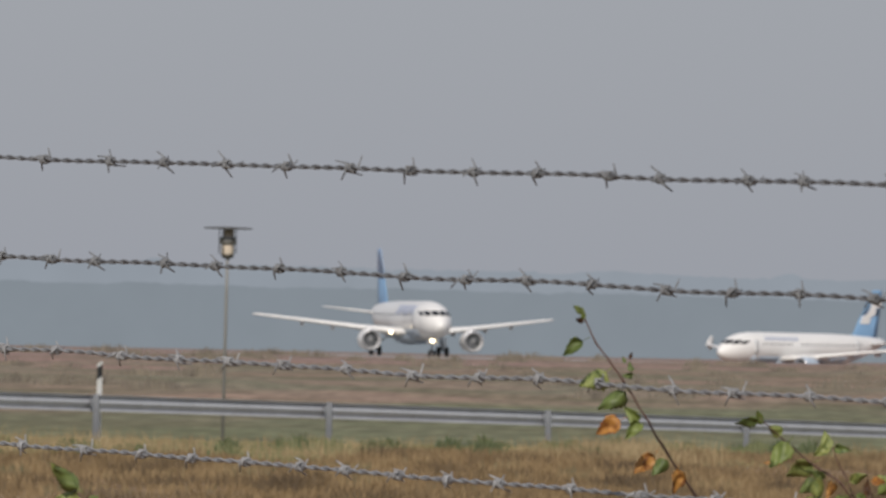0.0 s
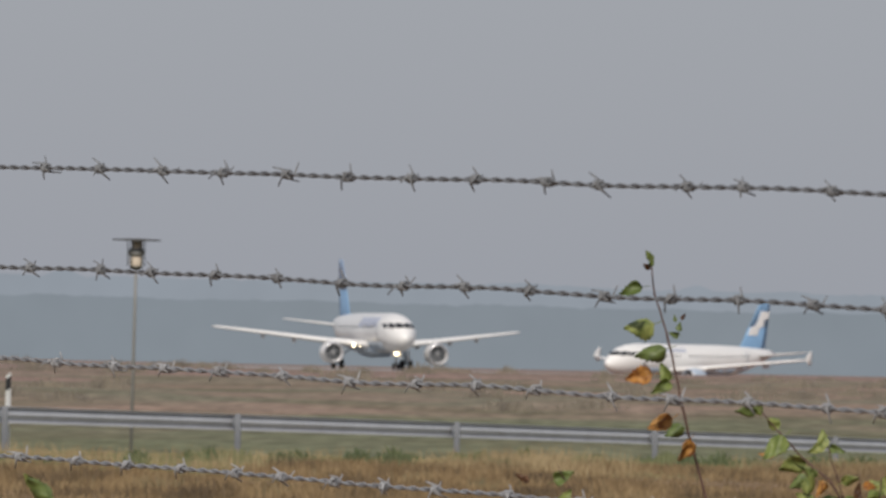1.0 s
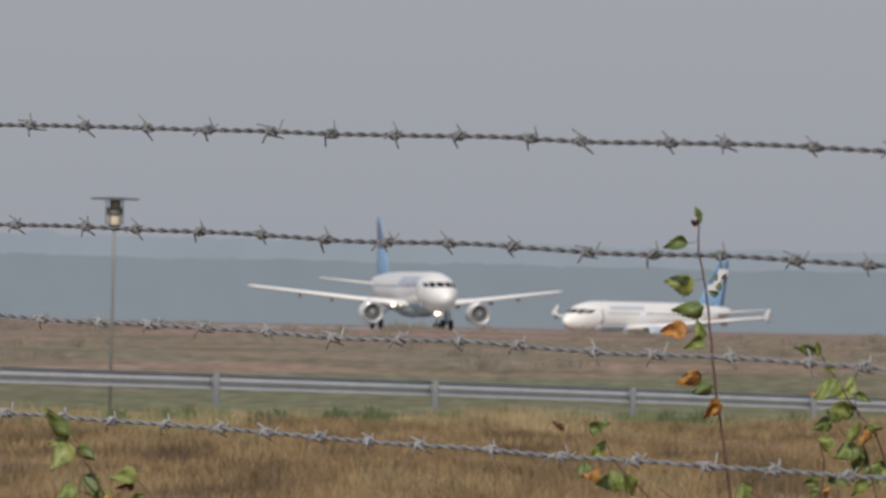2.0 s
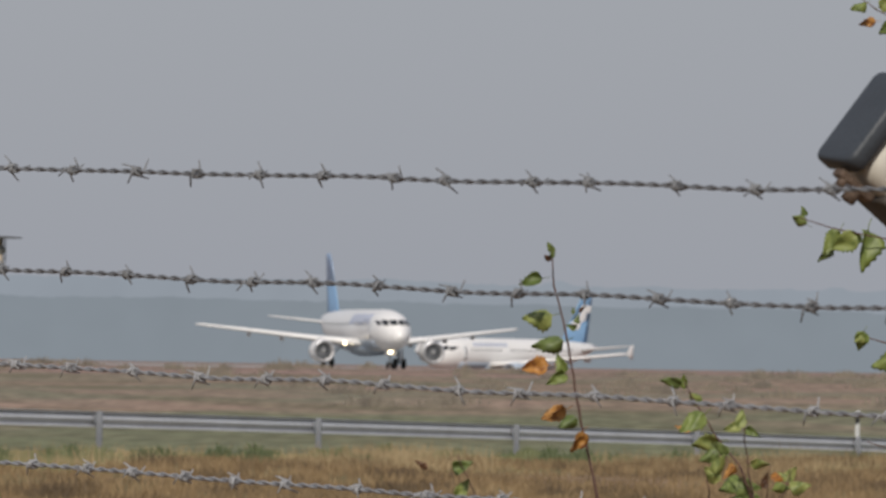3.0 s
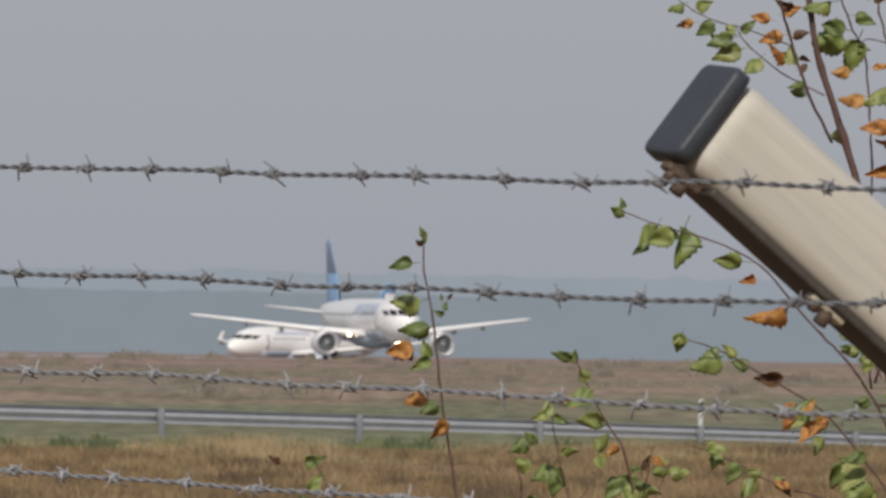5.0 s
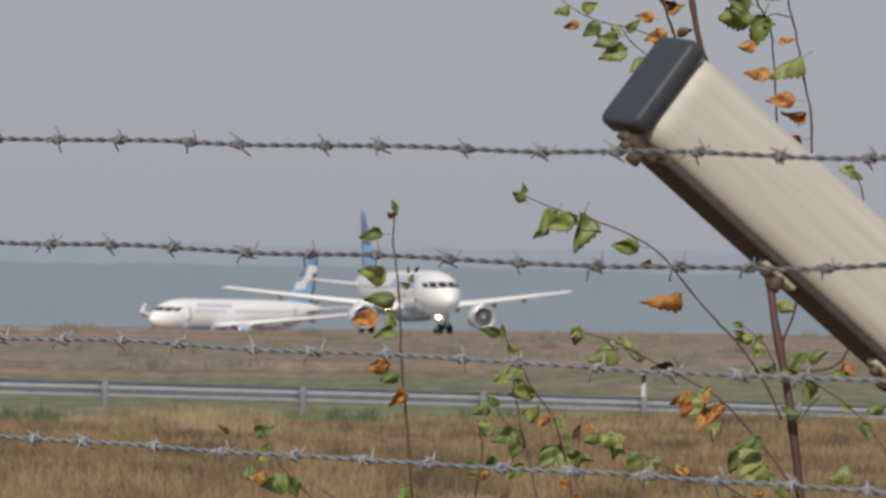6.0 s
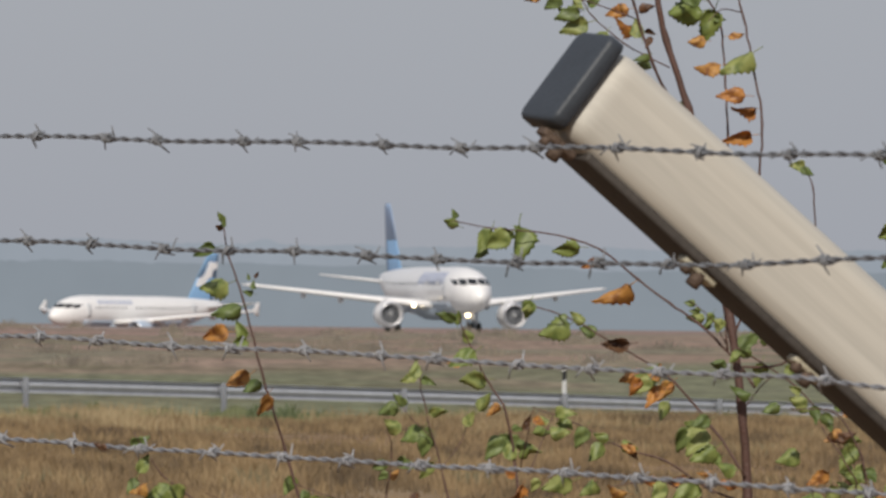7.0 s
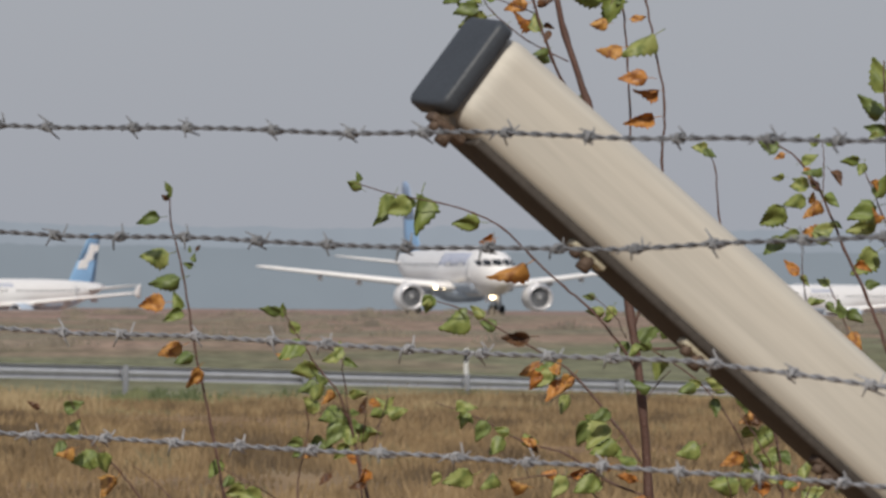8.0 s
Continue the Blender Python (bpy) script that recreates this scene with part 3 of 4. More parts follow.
def build_guard_rail():
    d = RAIL_STEP.normalized()
    out = Vector((-d.y, d.x, 0)).normalized()         # towards the far side, where the beam hangs
    e = thing("guard_rail", pose(RAIL0.x, RAIL0.y, RAIL0.z - 0.75), "galvanised steel W-beam guard rail on posts in dry grass", "guard rail")
    for i in range(-4, 12):
        a, b = rail_at(i) - RAIL0, rail_at(i + 1) - RAIL0
        secs = []
        for p in (a - d * 0.16, b + d * 0.16):
            lip = 0.0 if p == a else 0.004
            front = [p + out * (0.11 + o + lip) + Vector((0, 0, 0.75 - 0.155 + z)) for z, o in W_BEAM]
            back = [q - out * 0.004 for q in front]
            secs.append([tuple(q) for q in front + back[::-1]])
        part("rail_beam", loft(secs), ZINC, e, smooth=False)
        a = a + d * POST_SHIFT.get(i, 0.0)
        gz = ground_z(RAIL0.x + a.x, RAIL0.y + a.y) - (RAIL0.z - 0.75)
        top = a.z + 0.76
        # sigma post and its spacer
        part("rail_post", box((0.125, 0.09, top - gz + 0.3), (a.x, a.y, (top + gz - 0.3) / 2), 0.012, (Vector((1, 0, 0)), Vector((0, 1, 0)), Vector((0, 0, 1)))), ZINC_POST, e)
        part("spacer", box((0.1, 0.13, 0.14), a + out * 0.07 + Vector((0, 0, 0.6)), 0.01), ZINC_POST, e)
        for dz in (0.53, 0.66):
            part("bolt", box((0.03, 0.03, 0.03), a + out * 0.125 + Vector((0, 0, dz)), 0.006), ZINC_POST, e)
    return e


def build_marker(i):
    """Roadside delineator: white post with a slanting black band."""
    p = rail_at(i)
    g = ground_z(p.x, p.y)
    d = RAIL_STEP.normalized()
    q = p + Vector((-d.y, d.x, 0)) * 0.34 + d * 0.92
    e = thing("marker_post", pose(q.x, q.y, ground_z(q.x, q.y)), "white plastic delineator post with black band", "marker post", "roadside markers")
    top = p.z + 0.62 - g
    secs = lambda z0, z1, cut: loft([[(-0.05, 0.04, z0), (0.0, -0.05, z0), (0.05, 0.04, z0)], [(-0.05, 0.04, z1 - cut), (0.0, -0.05, z1), (0.05, 0.04, z1 + cut)]])
    part("post_body", secs(-0.2, top - 0.30, 0.03), PLASTIC, e, smooth=False)
    part("black_band", loft([[(-0.051, 0.041, top - 0.33), (0.0, -0.051, top - 0.30), (0.051, 0.041, top - 0.27)], [(-0.051, 0.041, top - 0.10), (0.0, -0.051, top - 0.07), (0.051, 0.041, top - 0.04)]]), BLACK, e, "black band", smooth=False)
    part("post_top", loft([[(-0.05, 0.04, top - 0.10), (0.0, -0.05, top - 0.07), (0.05, 0.04, top - 0.04)], [(-0.05, 0.04, top - 0.03), (0.0, -0.05, top), (0.05, 0.04, top + 0.03)]]), PLASTIC, e, smooth=False)


def build_beacon():
    """Mast with a round lantern under a flat disc."""
    x, y = -10.64, 276.0
    g = ground_z(x, y)
    e = thing("lamp_mast", pose(x, y, g, 0, 0.4, 0), "slim grey mast with caged lantern under flat disc", "lamp")
    t = 1.7 + 2.44 - g
    part("mast", tube([(0, 0, -0.2), (0, 0, t - 1.5), (0, 0, t - 0.62)], [0.036, 0.036, 0.034], 12), MAST, e)
    part("disc", lathe([(t - 0.022, 0.05), (t - 0.018, 0.54), (t, 0.555), (t + 0.01, 0.53), (t + 0.03, 0.06)], 40, "z"), LANTERN, e, "dark flat disc")
    part("collar", lathe([(t - 0.69, 0.05), (t - 0.67, 0.10), (t - 0.64, 0.14), (t - 0.59, 0.145), (t - 0.58, 0.05)], 24, "z"), LANTERN, e)
    part("lantern_glass", lathe([(t - 0.60, 0.13), (t - 0.56, 0.142), (t - 0.36, 0.142), (t - 0.22, 0.125), (t - 0.20, 0.115), (t - 0.03, 0.112)], 24, "z"), LANTERN_GLASS, e, "dull amber lantern glass")
    part("lantern_band", lathe([(t - 0.35, 0.14), (t - 0.355, 0.19), (t - 0.20, 0.19), (t - 0.205, 0.12)], 28, "z"), MAST, e, "grey band round the lantern")
    for k in range(5):
        a = k * math.tau / 5 + 0.4
        part("cage_bar", tube([(math.cos(a) * 0.195, math.sin(a) * 0.195, t - 0.58), (math.cos(a) * 0.195, math.sin(a) * 0.195, t - 0.02)], 0.012, 6), LANTERN, e)


build_guard_rail()
build_marker(0)
build_marker(5)
build_beacon()


# ---- fence post with slanting arm, barbed wires ----
ARM_U = Vector((-0.70, -0.36, 0.602)).normalized()
ARM_V = (lambda v: (v - ARM_U * v.dot(ARM_U)).normalized())(Vector((-0.37, 0.93, 0.03)))
ARM_W = ARM_V.cross(ARM_U)
ARM_TIP = Vector((0.249, 8.0, 1.821))      # near lower corner of the arm's end
WIDE, DEEP, LONG = 0.0712, 0.0515, 0.70
WIRE_Q, WIRE_D = Vector((0.222, 8.0, 0)), Vector((math.cos(radians(63)), -math.sin(radians(63)), 0))
WIRE_SHIFT = [0.0, 0.048, 0.088, 0.133]
# heights of each wire along its run (metres from the post)
WIRE_Z = [[(-3.2, 1.862), (-1.45, 1.834), (-0.62, 1.820), (0.02, 1.809), (0.55, 1.800), (2.2, 1.780)],
          [(-3.2, 1.785), (-1.50, 1.760), (-0.64, 1.745), (0.02, 1.733), (0.25, 1.732), (0.52, 1.738), (2.2, 1.770)],
          [(-3.2, 1.716), (-1.44, 1.688), (-0.52, 1.674), (0.02, 1.665), (0.38, 1.660), (0.61, 1.647), (2.2, 1.58)],
          [(-3.2, 1.645), (-1.50, 1.615), (-0.45, 1.598), (0.07, 1.593), (0.47, 1.586), (2.2, 1.55)]]
BARBS = [[-1.455, -1.355, -1.245, -1.144, -1.034, -0.933, -0.831, -0.728, -0.617, -0.540, -0.407, -0.326, -0.200, -0.087, 0.014, 0.124, 0.237, 0.355, 0.467, 0.554],
         [-1.564, -1.482, -1.356, -1.267, -1.155, -1.050, -0.941, -0.842, -0.742, -0.641, -0.528, -0.428, -0.327, -0.220, -0.120, -0.008, 0.109, 0.201, 0.302, 0.405, 0.519],
         [-1.436, -1.33, -1.24, -1.147, -1.04, -0.926, -0.82, -0.724, -0.63, -0.514, -0.42, -0.310, -0.196, -0.118, -0.001, 0.101, 0.194, 0.277, 0.41, 0.511, 0.609],
         [-1.504, -1.40, -1.31, -1.216, -1.12, -1.04, -0.953, -0.87, -0.785, -0.67, -0.56, -0.447, -0.338, -0.243, -0.137, -0.036, 0.07, 0.168, 0.267, 0.371, 0.474]]


def cap_mesh():
    """A plug with rounded corners, a rim and a slightly domed top, along +x at the arm's end."""
    secs = []
    for x, grow, r in ((0.0, 0.0002, 0.007), (0.0005, 0.001, 0.0075), (0.0095, 0.001, 0.0075), (0.0112, 0.0003, 0.007), (0.0122, -0.001, 0.006), (0.0126, -0.003, 0.005), (0.0134, -0.012, 0.005), (0.0137, -0.023, 0.001)):
        hy, hz = DEEP / 2 + grow - r, WIDE / 2 + grow - r
        ring = []
        for sy, sz, a0 in ((1, 1, 0), (-1, 1, 90), (-1, -1, 180), (1, -1, 270)):
            for k in range(6):
                a = radians(a0 + k * 18)
                ring.append((LONG / 2 + x, sy * hy + math.cos(a) * r, sz * hz + math.sin(a) * r))
        secs.append(ring)
    return loft(secs)


def build_fence_post():
    base = ARM_TIP - ARM_U * LONG
    e = thing("fence_post", pose(base.x, base.y, ground_z(base.x, base.y)), "cream steel fence post with slanting arm and black end cap", "fence post")
    o = Vector((base.x, base.y, ground_z(base.x, base.y)))
    ax = (ARM_U, ARM_V, ARM_W)
    mid = ARM_TIP - ARM_U * (LONG / 2) + ARM_V * (DEEP / 2) + ARM_W * (WIDE / 2) - o
    turn = Matrix((ARM_U, ARM_V, ARM_W)).transposed().to_4x4()
    arm = part("arm", box((LONG, DEEP, WIDE), (0, 0, 0), 0.019, None, 8), ARM, e, "cream painted square steel arm", m=Matrix.Translation(mid) @ turn)
    o = o + mid
    inv = turn.inverted()
    part("end_cap", cap_mesh(), CAP, arm, "black plastic end cap")
    h = base.z - ground_z(base.x, base.y)
    foot = ARM_V * (DEEP / 2) + ARM_W * (WIDE / 2)
    part("upright", box((WIDE, DEEP, h + 0.03), (foot.x, foot.y, (h + 0.03) / 2 - 0.02), 0.006), ARM, e)
    # dark strip added to paint the shade on the arm's under side
    part("holding_strip", box((LONG - 0.03, DEEP - 0.010, 0.007), (-0.012, 0, -WIDE / 2 - 0.001), 0.002), ARM_SHADE, arm, "added dark strip that paints the shade under the arm")
    # wire clips on the arm's under side
    for k, s in enumerate((0.004, -0.133, -0.241, -0.372)):
        c = Vector((LONG / 2 + s - 0.012, -DEEP / 2 + 0.016, -WIDE / 2 - 0.006))
        clip = part("wire_clip", box((0.030, 0.013, 0.006), c, 0.002), CLIP_PLATE if k in (1, 2) else CLIP, arm, "cream painted wire clip" if k in (1, 2) else "rusty wire clip")
        part("rivet", tube([c + Vector((-0.002, -0.002, -0.001)), c + Vector((-0.002, -0.002, -0.011))], 0.0050, 10), CLIP, clip, "rusty rivet head")
        part("rivet", tube([c + Vector((0.009, -0.003, -0.001)), c + Vector((0.009, -0.003, -0.008))], 0.0036, 10), CLIP, clip, "rusty rivet head")


def wire_point(k, s):
    z = np.interp(s, [q[0] for q in WIRE_Z[k]], [q[1] for q in WIRE_Z[k]])
    return Vector((WIRE_Q.x + WIRE_D.x * s, WIRE_Q.y + WIRE_SHIFT[k] + WIRE_D.y * s, float(z)))


def build_wire(k):
    rnd = random.Random(20 + k)
    a0 = wire_point(k, -3.2)
    zinc = WIRE if k < 2 else WIRE_PALE
    e = thing("barbed_wire", Matrix.Translation(a0), ("dull grey" if k < 2 else "pale bright") + " twisted galvanised barbed wire strained along the fence", "barbed wire", "fence wires")
    up, side = Vector((0, 0, 1)), Vector((WIRE_D.y, -WIRE_D.x, 0))
    n = 900
    wob = lambda s: up * (0.0022 * noise.noise((s * 5, k * 3.1, 0))) + side * (0.002 * noise.noise((s * 5, k * 3.1, 9)))
    for ph in (0, math.pi):
        pts = []
        for i in range(n + 1):
            s = -3.2 + 5.4 * i / n
            a = s / 0.042 * math.tau + ph
            pts.append(wire_point(k, s) + wob(s) + (up * math.cos(a) + side * math.sin(a)) * 0.0010 - a0)
        part("strand", tube(pts, 0.0010, 6), zinc, e)
    run = list(BARBS[k])
    while run[0] > -3.05:
        run.insert(0, run[0] - rnd.uniform(0.09, 0.125))
    while run[-1] < 2.1:
        run.append(run[-1] + rnd.uniform(0.09, 0.13))
    for s in run:
        c = wire_point(k, s) + wob(s) - a0
        tw = rnd.uniform(0, math.tau)
        bm = bmesh.new()
        # two barbs wound round the strands, four points
        for j in range(2):
            pts, ph = [], tw + j * rnd.uniform(1.2, 1.9)
            o = WIRE_D * (0.0045 * (j - 0.5))
            d0 = up * math.cos(ph) + side * math.sin(ph)
            t0 = up * -math.sin(ph) + side * math.cos(ph)
            reach = rnd.uniform(0.0065, 0.0102)
            pts.append(c + o + d0 * reach - t0 * 0.003 - WIRE_D * 0.004)
            for q in range(11):
                a = ph - 1.4 + q / 10 * (math.tau + 2.8)
                pts.append(c + o + (up * math.cos(a) + side * math.sin(a)) * 0.0030 + WIRE_D * (0.005 * q / 10))
            pts.append(c + o - d0 * reach + t0 * 0.003 + WIRE_D * 0.008)
            add_tube(bm, pts, [0.0005] + [0.00095] * 11 + [0.0005], 5)
        bmesh.ops.recalc_face_normals(bm, faces=bm.faces)
        part("barb", bm, zinc, e)


build_fence_post()
for k in range(4):
    build_wire(k)


# ---- birch shoots at the fence ----
# stems: radius at foot and tip (mm), then x and height (mm); leaves: x, height, length (mm), direction (degrees), kind
SHOOT_A = dict(x=0.116, y=8.62,
    stems=[
        (1.5, 0.6, [(-4, 1508), (-10, 1555), (-19, 1604), (-32, 1665), (-41, 1717), (-49, 1750), (-51, 1776)]),
    ],
    leaves=[
        (-52, 1777, 9, 115, 1),
        (-50, 1773, 7, 70, 1),
        (-54, 1770, 7, 150, 3),
        (-66, 1754, 18, 190, 1),
        (-61, 1727, 23, 200, 0),
        (-54, 1709, 24, 195, 1),
        (-63, 1694, 20, 185, 2),
        (-45, 1696, 15, 120, 0),
        (-48, 1685, 16, 215, 0),
        (-50, 1660, 21, 200, 2),
        (-40, 1654, 16, 200, 1),
        (-33, 1641, 18, 250, 2),
        (-33, 1727, 7, 75, 1),
        (-30, 1734, 6, 60, 3),
        (-37, 1722, 8, 160, 1),
        (-36, 1733, 5, 100, 1),
    ])
SHOOT_M = dict(x=0.420, y=8.72,
    stems=[
        (3.6, 1.7, [(0, 1466), (-5, 1556), (-11, 1626), (-20, 1687), (-33, 1773), (-52, 1842), (-69, 1891), (-77, 1932), (-84, 1975), (-87, 2030)]),
        (1.4, 0.9, [(-60, 1838), (-79, 1875), (-93, 1916), (-98, 1932), (-106, 1965), (-110, 2000)]),
        (0.6, 0.4, [(-88, 1905), (-124, 1918), (-139, 1921), (-160, 1930), (-178, 1944)]),
        (1.3, 0.5, [(-8, 1577), (-30, 1609), (-59, 1643), (-73, 1654), (-96, 1667), (-129, 1686), (-149, 1694), (-169, 1699)]),
        (1.2, 0.5, [(-6, 1556), (-36, 1568), (-66, 1587), (-95, 1595), (-128, 1612), (-161, 1624)]),
        (0.7, 0.5, [(-9, 1625), (1, 1638), (11, 1648)]),
        (0.8, 0.6, [(-18, 1671), (27, 1642), (56, 1606), (77, 1557)]),
        (0.7, 0.5, [(-66, 1871), (-97, 1887), (-122, 1907), (-130, 1919)]),
        (0.5, 0.4, [(-23, 1671), (-32, 1687), (-49, 1702)]),
        (0.8, 0.5, [(-42, 1555), (-62, 1570), (-83, 1572), (-107, 1568)]),
    ],
    leaves=[
        (-49, 1701, 9, 180, 1),
        (-34, 1689, 12, 240, 0),
        (-167, 1695, 15, 250, 0),
        (-146, 1680, 25, 200, 0),
        (-104, 1670, 23, 190, 3),
        (-91, 1648, 20, 200, 2),
        (-84, 1641, 18, 215, 0),
        (-73, 1651, 14, 100, 2),
        (-90, 1640, 16, 235, 2),
        (-74, 1632, 20, 250, 2),
        (-54, 1602, 22, 250, 1),
        (-39, 1591, 22, 215, 0),
        (-47, 1612, 13, 160, 0),
        (-38, 1578, 10, 200, 2),
        (-78, 1648, 23, 60, 0),
        (-67, 1637, 19, 230, 2),
        (-67, 1623, 16, 240, 0),
        (2, 1650, 19, 260, 0),
        (-6, 1675, 20, 30, 1),
        (7, 1677, 16, 20, 1),
        (-141, 1612, 14, 250, 0),
        (-128, 1603, 18, 240, 1),
        (-116, 1592, 19, 225, 0),
        (-89, 1593, 15, 300, 3),
        (-45, 1601, 25, 235, 0),
        (-42, 1615, 16, 200, 1),
        (-160, 1568, 12, 240, 0),
        (-144, 1568, 24, 200, 0),
        (-120, 1565, 16, 220, 0),
        (-101, 1564, 19, 180, 2),
        (-72, 1564, 20, 230, 0),
        (-52, 1564, 23, 210, 0),
        (-136, 1899, 23, 200, 0),
        (-142, 1910, 12, 150, 0),
        (-104, 1912, 19, 190, 2),
        (-99, 1901, 20, 185, 2),
        (-151, 1917, 17, 205, 1),
        (-164, 1921, 13, 190, 2),
        (-141, 1908, 20, 195, 1),
        (-118, 1890, 18, 240, 0),
        (-113, 1925, 15, 170, 2),
        (-172, 1932, 15, 215, 0),
        (-95, 1935, 14, 160, 3),
        (-88, 1950, 16, 30, 2),
        (-82, 1888, 11, 250, 3),
        (-87, 1877, 12, 200, 1),
        (-32, 1589, 16, 200, 0),
        (-21, 1569, 16, 170, 2),
        (24, 1589, 19, 200, 0),
    ])
SHOOT_B = dict(x=0.419, y=8.70,
    stems=[
        (1.3, 0.5, [(-12, 1642), (-23, 1662), (-47, 1691), (-67, 1708), (-90, 1729), (-112, 1750), (-133, 1761), (-157, 1768), (-190, 1774), (-219, 1782)]),
    ],
    leaves=[
        (-219, 1781, 14, 150, 0),
        (-197, 1765, 21, 235, 0),
        (-201, 1757, 15, 240, 1),
        (-188, 1765, 21, 205, 0),
        (-180, 1770, 15, 150, 1),
        (-172, 1760, 31, 250, 0),
        (-216, 1787, 8, 110, 1),
        (-138, 1754, 22, 190, 0),
        (-122, 1741, 12, 200, 2),
        (-106, 1717, 29, 205, 2),
        (-49, 1701, 9, 180, 1),
        (-34, 1689, 12, 240, 0),
    ])
SHOOT_H = dict(x=0.428, y=8.72,
    stems=[
        (1.3, 0.8, [(-25, 1679), (-14, 1712), (-4, 1753), (-6, 1800), (-4, 1839), (-11, 1879), (-18, 1916), (-25, 1941), (-31, 1975), (-36, 2020)]),
        (1.1, 0.8, [(-27, 1675), (-31, 1720), (-30, 1781), (-28, 1834), (-30, 1875), (-33, 1910), (-44, 1935), (-56, 1970), (-62, 2015)]),
        (0.6, 0.4, [(-21, 1920), (-36, 1921), (-46, 1912)]),
        (1.3, 0.5, [(-24, 1663), (19, 1671), (39, 1733), (35, 1761), (33, 1794), (26, 1809)]),
    ],
    leaves=[
        (-42, 1909, 28, 255, 0),
        (-61, 1919, 28, 185, 0),
        (-58, 1930, 20, 175, 1),
        (-52, 1898, 14, 185, 2),
        (-70, 1945, 22, 200, 0),
        (-20, 1955, 18, 20, 2),
        (-24, 1883, 29, 205, 0),
        (-45, 1879, 20, 200, 2),
        (-27, 1860, 22, 180, 2),
        (-16, 1850, 18, 185, 2),
        (-23, 1829, 22, 190, 2),
        (-23, 1904, 12, 0, 2),
        (22, 1810, 12, 170, 0),
        (28, 1805, 11, 330, 1),
    ])
SHOOT_R = dict(x=0.638, y=8.70,
    stems=[
        (2.0, 0.7, [(-2, 1468), (-23, 1582), (-54, 1668), (-69, 1705), (-84, 1737), (-102, 1778), (-117, 1800), (-133, 1812)]),
        (0.6, 0.4, [(-100, 1776), (-98, 1798), (-99, 1815)]),
        (1.2, 0.5, [(-20, 1631), (-41, 1721), (-57, 1762), (-70, 1792)]),
        (0.7, 0.4, [(-77, 1651), (-81, 1680), (-90, 1704), (-97, 1717)]),
        (0.7, 0.4, [(-110, 1688), (-115, 1712), (-117, 1733)]),
        (1.4, 0.7, [(-40, 1550), (-51, 1713), (-58, 1835), (-60, 1872)]),
        (0.5, 0.4, [(-94, 1740), (-110, 1743), (-129, 1753)]),
    ],
    leaves=[
        (-107, 1815, 11, 60, 0),
        (-109, 1802, 14, 20, 0),
        (-109, 1792, 15, 190, 1),
        (-117, 1783, 16, 170, 0),
        (-133, 1788, 10, 180, 0),
        (-120, 1770, 18, 200, 0),
        (-107, 1774, 11, 100, 2),
        (-137, 1760, 24, 220, 0),
        (-134, 1738, 21, 230, 1),
        (-125, 1745, 16, 190, 0),
        (-106, 1745, 24, 200, 2),
        (-98, 1750, 20, 30, 0),
        (-72, 1764, 24, 200, 0),
        (-70, 1753, 24, 190, 0),
        (-69, 1727, 26, 215, 0),
        (-82, 1800, 15, 180, 0),
        (-72, 1794, 11, 250, 0),
        (-62, 1862, 28, 110, 0),
        (-66, 1840, 24, 140, 1),
        (-62, 1824, 18, 170, 1),
        (-98, 1713, 11, 150, 0),
        (-94, 1694, 12, 320, 1),
        (-58, 1782, 19, 60, 0),
    ])
SHOOT_K = dict(x=0.511, y=8.66,
    stems=[
        (1.4, 0.5, [(2, 1469), (-3, 1557), (-8, 1599), (-26, 1631), (-58, 1635)]),
        (0.9, 0.5, [(-5, 1562), (-17, 1590), (-38, 1623)]),
        (0.9, 0.5, [(3, 1530), (19, 1570), (36, 1595)]),
        (0.8, 0.5, [(-37, 1529), (-41, 1558), (-46, 1578)]),
    ],
    leaves=[
        (-26, 1613, 16, 200, 2),
        (-38, 1584, 19, 210, 2),
        (-17, 1598, 24, 240, 0),
        (15, 1578, 16, 60, 0),
        (-46, 1566, 24, 190, 0),
        (3, 1569, 18, 150, 2),
        (-19, 1564, 16, 200, 2),
        (36, 1593, 18, 70, 0),
        (-73, 1635, 15, 200, 1),
        (20, 1560, 20, 20, 0),
        (-29, 1570, 20, 280, 0),
        (44, 1566, 20, 30, 1),
    ])
SHOOT_C = dict(x=0.212, y=8.58,
    stems=[
        (1.5, 0.5, [(0, 1489), (-5, 1557), (-15, 1601), (-25, 1630), (-38, 1646), (-54, 1670), (-66, 1690)]),
        (0.7, 0.4, [(-3, 1585), (11, 1630)]),
        (0.6, 0.4, [(-9, 1589), (-6, 1634)]),
    ],
    leaves=[
        (-65, 1690, 11, 90, 0),
        (-58, 1678, 12, 130, 0),
        (-60, 1661, 23, 220, 0),
        (-50, 1647, 23, 200, 0),
        (-66, 1657, 12, 180, 2),
        (-29, 1601, 21, 240, 1),
        (-3, 1604, 18, 20, 0),
        (4, 1616, 14, 10, 0),
        (-9, 1622, 12, 70, 3),
        (-9, 1571, 15, 250, 2),
        (-17, 1601, 15, 100, 0),
        (-40, 1633, 16, 60, 0),
        (-13, 1565, 14, 200, 3),
    ])
